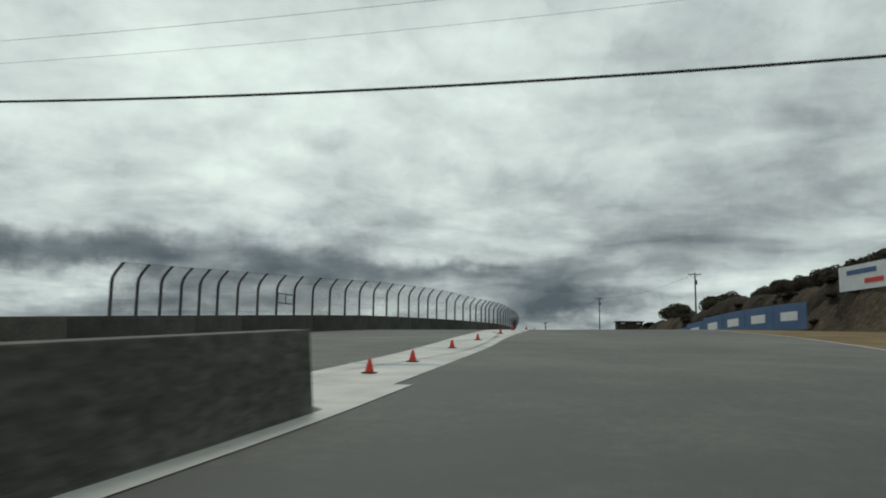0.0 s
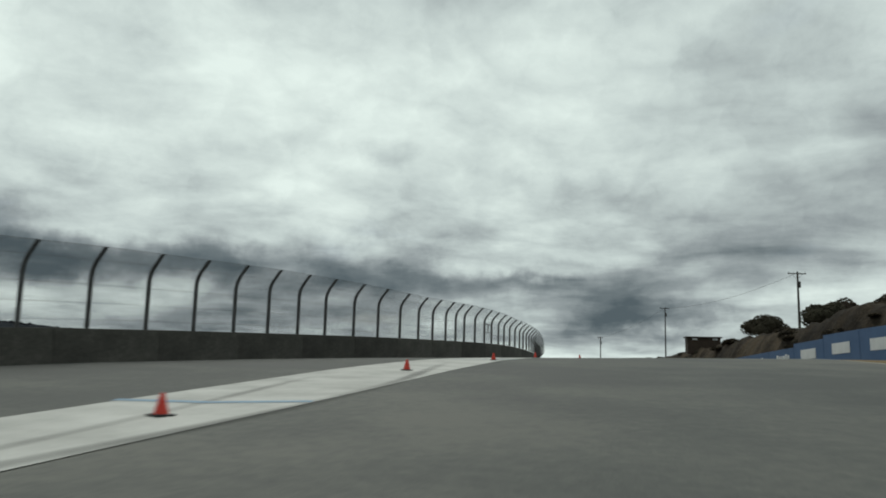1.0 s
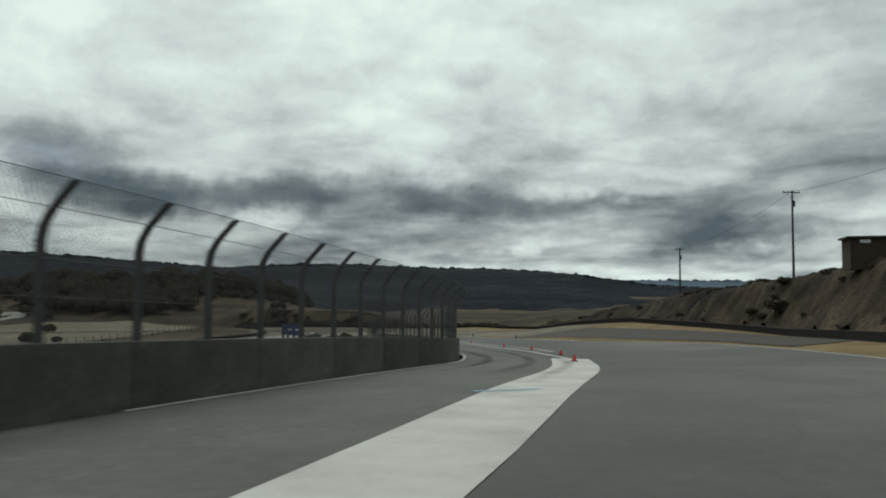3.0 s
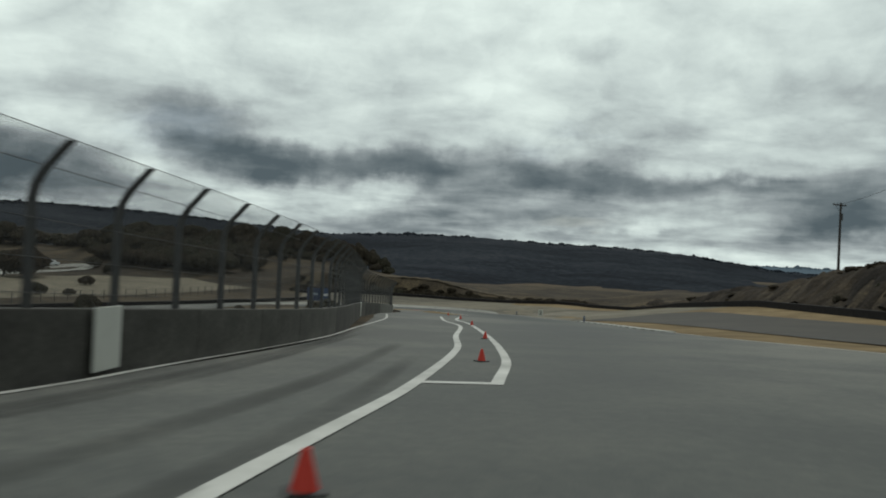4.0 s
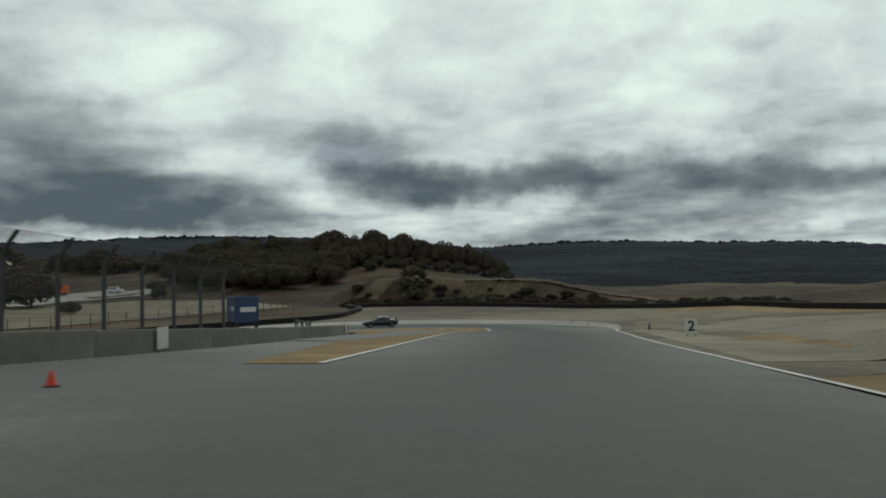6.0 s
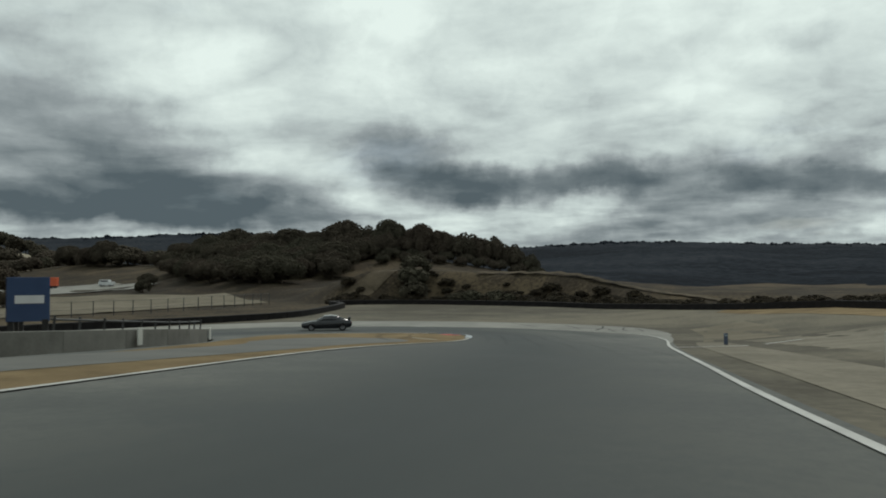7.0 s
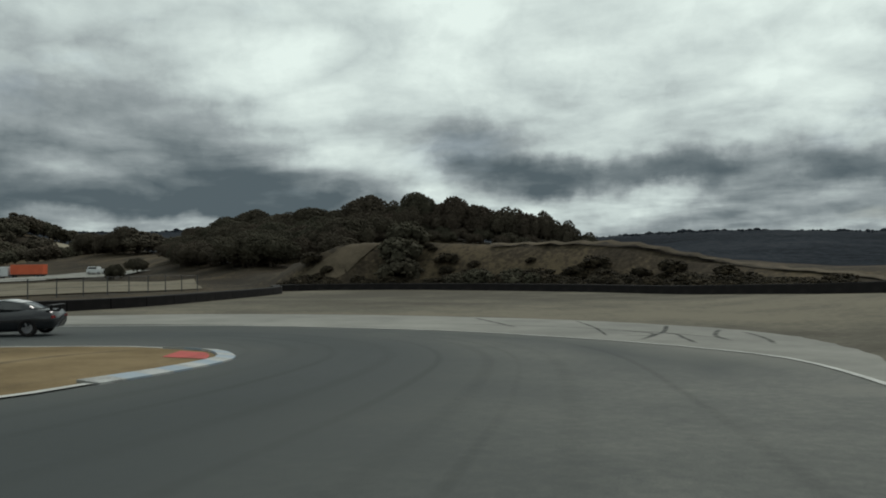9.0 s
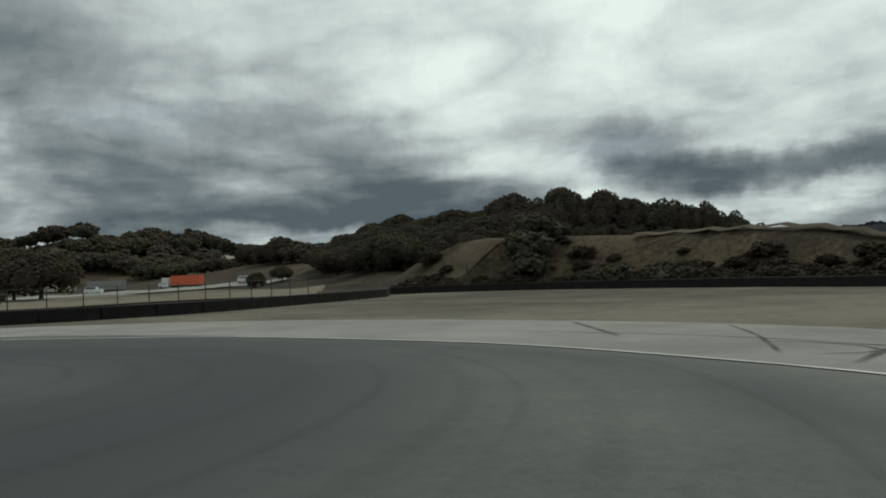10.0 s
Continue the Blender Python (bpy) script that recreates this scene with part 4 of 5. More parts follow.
def board(name, a, b, low, high, mat, label, marks, category="advertising board"):
    """An upright board from a to b on posts, with plain marks on its face."""
    a, b = np.array(a, float), np.array(b, float)
    L = float(np.linalg.norm(b - a))
    m = (a + b) / 2
    z = float(land(m[0], m[1])[0][0])
    za, zb = land([a[0], b[0]], [a[1], b[1]])[0]
    root = thing(name, label, category, "boards along the bank", at=(m[0], m[1], z))
    root.rotation_euler = (0, -math.atan2(zb - za, L), math.atan2(b[1] - a[1], b[0] - a[0]))
    bm = bmesh.new()
    box(bm, (L - 0.06, 0.08, high - low), Matrix.Translation((0, 0, (low + high) / 2)), 0.015)
    part("panel", bm, mat, root)
    for u in (-0.42, 0, 0.42):
        bm = bmesh.new()
        box(bm, (0.12, 0.12, high + 0.35), Matrix.Translation((u * L, 0.11, (high - 0.35) / 2)), 0.01)
        part("support", bm, WOODPOLE, root)
    for u, v, w, h, mm in marks:
        bm = bmesh.new()
        box(bm, (w, 0.03, h), Matrix.Translation((u * L, -0.055, low + v * (high - low))), 0.005)
        part("mark", bm, mm, root)
    return root


SIGN_LINE = curve([(17.4, 86), (13.2, 100), (8.6, 118), (3.6, 137), (2.4, 142)], 7.2)
for k in range(len(SIGN_LINE) - 1):
    b_, a_ = SIGN_LINE[k], SIGN_LINE[k + 1]
    mk = [(0.0, 0.52, 3.6, 0.95, WHITE_SIGN)]
    if k >= 5:
        mk = [(-0.13 + 0.085 * j, 0.5 + (0.06 if j in (0, 4) else 0), 0.46, 0.95, WHITE_SIGN) for j in range(6)] + [(-0.33, 0.55, 0.5, 0.5, KERB_BLUE)]
    board("advertising_board", a_, b_, (0.35, 0.2)[k >= 5], (3.15, 2.85, 2.5)[(k >= 4) + (k >= 5)], BLUE_SIGN, "faded blue advertising board with white patches below the bank", mk)
# white banner boards higher up on the bank
for a_, b_, mm in (((22.4, 93.5), (25.4, 83), WHITE_SIGN), ((25.5, 82.6), (29.5, 70), WHITE_SIGN), ((29.6, 69.6), (34, 56), BLUE_SIGN)):
    za = float(height((a_[0] + b_[0]) / 2, (a_[1] + b_[1]) / 2)[0])
    root = thing("banner_board", "long pale banner board along the top of the bank", "advertising board", "boards along the bank", at=((a_[0] + b_[0]) / 2, (a_[1] + b_[1]) / 2, za))
    root.rotation_euler = (0, 0, math.atan2(b_[1] - a_[1], b_[0] - a_[0]))
    L = math.hypot(b_[0] - a_[0], b_[1] - a_[1])
    bm = bmesh.new()
    box(bm, (L - 0.1, 0.1, 2.7), Matrix.Translation((0, 0, 1.6)), 0.015)
    part("panel", bm, mm, root)
    for u in (-0.4, 0.4):
        bm = bmesh.new()
        box(bm, (0.12, 0.12, 2.8), Matrix.Translation((u * L, 0.12, 1.1)), 0.01)
        part("support", bm, WOODPOLE, root)
    bm = bmesh.new()
    box(bm, (L * 0.3, 0.03, 0.5), Matrix.Translation((0.1 * L, -0.07, 1.1)), 0.005)
    part("mark", bm, CONE_ORANGE, root)
    bm = bmesh.new()
    box(bm, (L * 0.5, 0.03, 0.5), Matrix.Translation((-0.1 * L, -0.07, 2.2)), 0.005)
    part("mark", bm, BLUE_SIGN if mm is WHITE_SIGN else WHITE_SIGN, root)

# ---- small flat-roofed hut on the hill ----
hz0 = float(height(-1.0, 193)[0])
hut = thing("hilltop_hut", "small dark brown flat-roofed hut with two bright windows on the hill", "hut", at=(-1.0, 193, hz0))
hut.rotation_euler = (0, 0, radians(8))
bm = bmesh.new()
box(bm, (6.0, 4.0, 3.0), Matrix.Translation((0, 0, 1.1)), 0.03)
HUTWALL = material("brown_painted_boards", [(0.035, 0.025, 0.019), (0.06, 0.043, 0.032)], 1.0, 0.9, 0.01, 10, grain=0.4)
part("wall", bm, HUTWALL, hut)
bm = bmesh.new()
box(bm, (6.6, 4.6, 0.2), Matrix.Translation((0, 0, 2.7)), 0.03)
part("roof", bm, HUTWALL, hut)
for u in (-1.7, 2.0):
    bm = bmesh.new()
    box(bm, (0.9, 0.08, 0.3), Matrix.Translation((u, -2.02, 2.3)), 0.01)
    part("window", bm, WHITE_SIGN, hut)

# ---- brake markers ----


NAVY_BLUE = material("blue_marker_paint", [(0.06, 0.075, 0.115), (0.09, 0.11, 0.155)], 2.0, 0.6, grain=0.3)


def brake_marker(x, y, text, turn):
    z = float(land(x, y)[0][0])
    root = thing("brake_marker", "white upright braking marker board with a dark numeral beside the track" if text else "small blue-grey upright braking marker beside the track", "marker board", "braking markers", at=(x, y, z))
    bm = bmesh.new()
    w, h = (0.66, 0.85) if text else (0.20, 0.58)
    box(bm, (w, 0.06, h), Matrix.Translation((0, 0, (0.12 if text else 0.03) + h / 2)), 0.012)
    part("board", bm, PALE_CONCRETE if text else NAVY_BLUE, root)
    for s in (-0.3 * w, 0.3 * w):
        bm = bmesh.new()
        box(bm, (0.05, 0.05, 0.3 if text else 0.08), Matrix.Translation((s, 0.05, 0.0)))
        part("foot", bm, STEEL, root)
    if text:
        cu = bpy.data.curves.new("numeral", "FONT")
        cu.body, cu.size, cu.align_x, cu.align_y, cu.extrude, cu.offset = text, 0.8, "CENTER", "CENTER", 0.006, 0.02
        cu.materials.append(BLACK)
        ob = new("numeral", cu)
        ob.parent = root
        ob.matrix_local = pose(0, -0.036, 0.55, 90, 0, 0)
    else:
        bm = bmesh.new()
        box(bm, (0.14, 0.02, 0.08), Matrix.Translation((0, -0.04, 0.5)))
        part("mark", bm, KERB_BLUE, root)
    root.rotation_euler = (0, 0, radians(turn))


brake_marker(-46.6, 216.6, "", 32)
brake_marker(-66.7, 248.1, "2", 36)
brake_marker(-81.7, 269.2, "", 36)

# ---- trees ----
ICO = bmesh.new()
bmesh.ops.create_icosphere(ICO, subdivisions=1, radius=1.0)
ICO_V = np.array([v.co for v in ICO.verts])
ICO_F = np.array([[v.index for v in f.verts] for f in ICO.faces])
ICO.free()


OCT_V = np.array([(1, 0, 0), (-1, 0, 0), (0, 1, 0), (0, -1, 0), (0, 0, 1), (0, 0, -1)], float)
OCT_F = np.array([(0, 2, 4), (2, 1, 4), (1, 3, 4), (3, 0, 4), (2, 0, 5), (1, 2, 5), (3, 1, 5), (0, 3, 5)])


def crown_mesh(seed, wide, tall, lift, clumps, size, lobes=12):
    """Many small ragged leaf clumps over the lobes of a domed crown, round a shaded inside."""
    rng = np.random.default_rng(seed)
    ang = np.arange(lobes) * 2.4 + rng.uniform(0, 0.7, lobes)
    out = np.sqrt((np.arange(lobes) + 0.4) / lobes)
    rad = wide * 0.36 * out
    up = 0.30 + 0.36 * np.sqrt(np.clip(1 - 0.85 * out ** 2, 0, 1)) + rng.uniform(-0.07, 0.07, lobes)
    centre = np.stack([rad * np.cos(ang), rad * np.sin(ang), lift + tall * up], 1)
    rsize = np.stack([wide * rng.uniform(0.15, 0.23, lobes), wide * rng.uniform(0.15, 0.23, lobes), tall * rng.uniform(0.18, 0.27, lobes)], 1)
    V, F, n = [], [], 0
    for c, r in zip(centre, rsize):
        V.append(ICO_V * rng.uniform(0.75, 1.0, (len(ICO_V), 1)) * r * 0.92 + c)
        F.append(ICO_F + n)
        n += len(ICO_V)
    for k in range(clumps):
        j = rng.integers(lobes)
        d = rng.normal(size=3)
        d[2] = d[2] if rng.uniform() < 0.55 else abs(d[2])
        d /= np.linalg.norm(d)
        p = centre[j] + d * rsize[j] * rng.uniform(0.86, 1.05)
        s = size * rng.uniform(0.5, 1.2)
        turn = np.array(Matrix.Rotation(rng.uniform(0, 6.28), 3, Vector(rng.normal(size=3)).normalized()))
        V.append((OCT_V * rng.uniform(0.6, 1.3, (6, 1)) * s) @ turn * np.array([1.0, 1.0, 0.75]) + p)
        F.append(OCT_F + n)
        n += 6
    me = bpy.data.meshes.new("crown")
    me.from_pydata(np.concatenate(V).tolist(), [], np.concatenate(F).tolist())
    me.polygons.foreach_set("use_smooth", [True] * len(me.polygons))
    me.materials.append(LEAF)
    return me, centre


def trunk_mesh(seed, lift, centre, r):
    bm = bmesh.new()
    rng = np.random.default_rng(seed + 50)
    fork = Vector((rng.uniform(-0.2, 0.2), rng.uniform(-0.2, 0.2), lift * 0.75))
    rod(bm, (0, 0, -0.5), fork, r, r * 0.72, 8)
    for c in centre[:6]:
        mid = fork.lerp(Vector(c), 0.5) + Vector((rng.uniform(-0.3, 0.3), rng.uniform(-0.3, 0.3), 0.2))
        rod(bm, fork, mid, r * 0.5, r * 0.3, 6)
        rod(bm, mid, c, r * 0.3, r * 0.08, 6)
    me = bpy.data.meshes.new("trunk")
    bm.to_mesh(me)
    bm.free()
    me.materials.append(BARK)
    return me


OAKS = []
for seed, wide, tall, lift, n, size in ((1, 10.5, 8.6, -1.1, 3000, 0.27), (2, 9.0, 7.6, -1.0, 2500, 0.25), (3, 12.5, 9.6, -1.2, 3600, 0.29), (4, 7.5, 8.0, -1.2, 2100, 0.24)):
    cm, centre = crown_mesh(seed, wide, tall, lift, n, size)
    OAKS.append((cm, trunk_mesh(seed, 1.6, centre, 0.32)))
BUSHES = [crown_mesh(20 + k, w, h, -0.75, 300, 0.21, 9)[0] for k, (w, h) in enumerate(((2.9, 2.6), (3.8, 3.1), (2.2, 2.2)))]


FAR_OAKS = []
for seed, wide, tall in ((11, 10.5, 8.6), (12, 9.0, 7.6), (13, 12.5, 9.4), (14, 8.0, 8.0)):
    cm, centre = crown_mesh(seed, wide, tall, -1.2, 330, 0.8)
    FAR_OAKS.append((cm, trunk_mesh(seed, 1.6, centre, 0.32)))


def oak(x, y, kind, scale, turn, label="dense dark green oak tree on the dry hillside", group="oaks on the hill"):
    root = thing("oak_tree", label, "tree", group, at=(x, y, float(height(x, y)[0]) - 0.2))
    root.rotation_euler, root.scale = (0, 0, turn), (scale, scale, scale * 0.95)
    model = (FAR_OAKS if x < -350 else OAKS)[kind]
    for nm, me in (("crown", model[0]), ("trunk", model[1])):
        ob = new(nm, me)
        ob.parent = root


rng = np.random.default_rng(7)
spots = []
# wooded hill beyond the hairpin: centre, half sizes, how many
for cx, cy, rx, ry, n, lo, hi in ((-245, 331, 25, 10, 22, 0.8, 1.1), (-262, 350, 40, 13, 44, 0.9, 1.2), (-238, 352, 26, 14, 20, 0.8, 1.1), (-287, 334, 22, 10, 14, 0.8, 1.1), (-318, 346, 24, 12, 12, 0.9, 1.1), (-300, 360, 30, 14, 18, 0.9, 1.2), (-290, 383, 30, 14, 24, 0.8, 1.05), (-340, 372, 28, 14, 14, 0.95, 1.2), (-388, 362, 42, 20, 24, 0.95, 1.25)):
    k = 0
    while k < n:
        a, r = rng.uniform(0, math.tau), math.sqrt(rng.uniform(0, 1))
        x, y = cx + rx * r * math.cos(a), cy + ry * r * math.sin(a)
        k += 1
        # the slope beside the pale track stays bare
        bare = math.degrees(math.atan2(-85.7 - x, y - 265.2)) < 60.5 and math.hypot(x + 85.7, y - 265.2) < 188
        if not bare and all((x - u) ** 2 + (y - v) ** 2 > 12 for u, v in spots):
            spots.append((x, y))
            oak(x, y, int(rng.integers(4)), rng.uniform(lo, hi), rng.uniform(0, 6.28))
# the crest of the wooded hill: place, height of the crown's top, width of the crown
for x, y, top, wide in ((-358, 348, 5.3, 9), (-351, 354, 9.0, 11), (-343, 361, 12.1, 12), (-328, 365, 13.8, 13), (-313, 368.5, 11.4, 11), (-300.6, 372, 12.8, 13), (-286, 374, 11.2, 11), (-270, 374, 14.3, 13.5), (-259.5, 377, 12.0, 9),
                        (-248.8, 376.6, 13.5, 11.5), (-241.5, 382, 12.0, 11), (-238.5, 387.5, 9.9, 10), (-234, 392, 9.2, 9.5), (-231, 396, 8.8, 9), (-228, 400, 8.2, 9), (-224, 404, 5.6, 8), (-219.5, 407, 2.4, 7), (-244, 371, 9.0, 8), (-243.4, 378.6, 9.0, 9.5), (-253, 370, 8.5, 9), (-263, 369, 9.5, 9), (-406, 343, 11.5, 14), (-413, 338, 8.5, 10), (-428, 335, 9.8, 12)):
    crown = OAKS[0][0] if wide < 10 else OAKS[2][0]
    full = max(v.co.z for v in crown.vertices)
    across = 9.6 if wide < 10 else 11.4
    floor_z = float(height(x, y)[0]) - 0.2
    root = thing("oak_tree", "round-topped dark green oak on the crest of the dry hill", "tree", "oaks on the hill", at=(x, y, floor_z))
    root.rotation_euler, root.scale = (0, 0, x * 1.3), (wide / across, wide / across, (top - floor_z) / full)
    for nm, me in (("crown", crown), ("trunk", OAKS[0 if wide < 10 else 2][1])):
        new(nm, me).parent = root
    if x > -280:
        # lower growth fills the foot of the row
        for dx, dy in ((5.5, -2.5), (8.5, -7.5)):
            oak(x + dx, y + dy, 1, 0.62 if dx < 6 else 0.5, x, "low dense oak growth at the foot of the crest trees")
# scattered trees on the far left rise, and the wooded hill behind it
for k in range(26):
    a = rng.uniform(0, 1)
    x, y = -395 - 90 * a + rng.uniform(-20, 20), 372 - 60 * a + rng.uniform(-22, 22)
    oak(x, y, int(rng.integers(4)), rng.uniform(0.8, 1.3), rng.uniform(0, 6.28), group="oaks on the far rise")
for k in range(190):
    x, y = -560 + rng.uniform(-70, 70), 290 + rng.uniform(-90, 95)
    cut_open = -605 < x and abs(y - 265 + 0.1733 * (x + 86)) < 10
    if noise.noise((x * 0.03, y * 0.03, 5.0)) > -0.22 and not cut_open:
        oak(x, y, int(rng.integers(4)), rng.uniform(1.1, 1.7), rng.uniform(0, 6.28), group="oaks on the far rise")
# lone trees and the hedge-like row on the bank
LONE = [(16.4, 161.7, 1, 0.8), (19.5, 166, 0, 0.7), (10.5, 198, 2, 0.74), (25, 158, 0, 0.62), (21, 170, 1, 0.62), (27, 150, 2, 0.58), (29, 142, 1, 0.62), (31, 134, 0, 0.62), (33, 126, 3, 0.7), (35, 118, 2, 0.6), (36.5, 111, 1, 0.72), (30, 158, 3, 0.6)]
for x, y, kd, sc in LONE:
    oak(x, y, kd, sc, x * 1.7, "round dark oak tree on top of the bank", "oaks on the bank")
# single trees in the infield, beyond the wall
for x, y, kd, sc in ((-170.5, 229.5, 1, 0.5), (-168, 235, 1, 0.3), (-205, 262, 1, 0.5), (-128, 214, 3, 0.55), (-262, 306, 3, 0.6), (-290, 318, 1, 0.7), (-242, 266, 0, 1.4), (-246, 261.5, 2, 1.1)):
    oak(x, y, kd, sc, x, "single rounded oak in the dry infield", "infield trees")


def shrub(x, y, kind, scale, turn):
    ob = new("shrub", BUSHES[kind])
    ob.location, ob.rotation_euler, ob.scale = (x, y, float(height(x, y)[0]) - 0.15), (0, 0, turn), (scale, scale, scale)
    tagged(ob, "low dark scrubby bush on the dry slope", "shrub", "shrubs on the slopes")


DRY_BUSHES = []
for me in BUSHES:
    dry = me.copy()
    dry.materials.clear()
    dry.materials.append(SCRUB)
    DRY_BUSHES.append(dry)


def dry_shrub(x, y, kind, scale, turn):
    ob = new("dry_shrub", DRY_BUSHES[kind])
    ob.location, ob.rotation_euler, ob.scale = (x, y, float(height(x, y)[0]) - 0.1 - 0.5 * scale), (0, 0, turn), (scale * 1.25, scale * 1.25, scale)
    tagged(ob, "low brown dry scrub on the slope above the barrier", "shrub", "scrub above the barrier")


for k in range(190):
    # scrub in a band on the slope above the far barrier, thinning upwards
    i = int(np.interp(rng.uniform(0, 1), [0, 1], [np.abs(FOOT[:, 0] + 104).argmin(), np.abs(FOOT[:, 0] + 172).argmin()]))
    n = np.array([FOOT_T[i, 1], -FOOT_T[i, 0]])
    p = FOOT[i] + n * (1.0 + min(5.5, abs(rng.normal()) * 1.9)) + rng.uniform(-1.5, 1.5, 2) * np.abs(FOOT_T[i])
    dry_shrub(p[0], p[1], int(rng.integers(3)), rng.uniform(0.25, 0.8), rng.uniform(0, 6.28))
V, F, n = [], [], 0
for k in range(210):
    # the dense foot of it, right behind the barrier
    i = int(rng.uniform(np.abs(FOOT[:, 0] + 84).argmin(), np.abs(FOOT[:, 0] + 172).argmin()))
    p = FOOT[i] + np.array([FOOT_T[i, 1], -FOOT_T[i, 0]]) * rng.uniform(0.9, 2.4) + rng.uniform(-1.5, 1.5) * FOOT_T[i]
    me = DRY_BUSHES[int(rng.integers(3))]
    v = np.array([q.co for q in me.vertices]) * rng.uniform(0.4, 0.8) * np.array([1.25, 1.25, 1.0])
    a = rng.uniform(0, 6.28)
    v = v @ np.array([[math.cos(a), math.sin(a), 0], [-math.sin(a), math.cos(a), 0], [0, 0, 1]])
    V.append(v + np.array([p[0], p[1], float(height(p[0], p[1])[0]) - 0.2]))
    F.append(np.array([q.vertices[:] for q in me.polygons]) + n)
    n += len(v)
tagged(mesh_part("scrub_band", np.concatenate(V), np.concatenate(F), SCRUB), "continuous brown dry scrub right behind the barrier", "scrub", kind="stuff")
for x, y, sc in ((-163.2, 315.2, 1.5), (-165.0, 316.5, 1.7), (-166.8, 319, 1.5), (-155.0, 318.2, 1.0), (-152.8, 319.2, 1.15), (-149.5, 321.2, 1.1), (-147, 322.2, 0.8), (-142.8, 323, 0.6), (-139.5, 323.6, 0.7)):
    shrub(x, y, 1, sc, x)
for k in range(110):
    # on the cut bank to the right of the descent
    y = rng.uniform(95, 262)
    i = int(np.abs(FOOT[:, 1] - y).argmin())
    n = np.array([FOOT_T[i, 1], -FOOT_T[i, 0]])
    p = FOOT[i] + n * rng.uniform(3, 17)
    if noise.noise((p[0] * 0.09, p[1] * 0.09, 2.0)) < -0.05:
        continue
    shrub(p[0], p[1], int(rng.integers(3)), rng.uniform(0.18, 0.5), rng.uniform(0, 6.28))
V, F, n = [], [], 0
for k in range(520):
    # low brown scrub all over the cut bank
    i = int(np.abs(FOOT[:, 1] - rng.uniform(92, 285)).argmin())
    p = FOOT[i] + np.array([FOOT_T[i, 1], -FOOT_T[i, 0]]) * rng.uniform(1.6, 20) + rng.uniform(-1.5, 1.5) * FOOT_T[i]
    if noise.noise((p[0] * 0.12, p[1] * 0.12, 9.0)) < -0.08:
        continue
    me = DRY_BUSHES[int(rng.integers(3))]
    v = np.array([q.co for q in me.vertices]) * (0.16 + 0.62 * rng.uniform(0, 1) ** 2.2) * np.array([1.5, 1.5, 0.8])
    a = rng.uniform(0, 6.28)
    v = v @ np.array([[math.cos(a), math.sin(a), 0], [-math.sin(a), math.cos(a), 0], [0, 0, 1]])
    V.append(v + np.array([p[0], p[1], float(height(p[0], p[1])[0]) - 0.05]))
    F.append(np.array([q.vertices[:] for q in me.polygons]) + n)
    n += len(v)
tagged(mesh_part("bank_scrub", np.concatenate(V), np.concatenate(F), SCRUB), "low brown dry scrub over the cut earth bank", "scrub", kind="stuff")
for x, y, sc in ((-55, 178.5, 0.55), (-66, 200, 0.9), (-70, 203, 0.8), (-118, 236, 0.7)):
    shrub(x, y, 0, sc, x)

# ---- far ridges ----


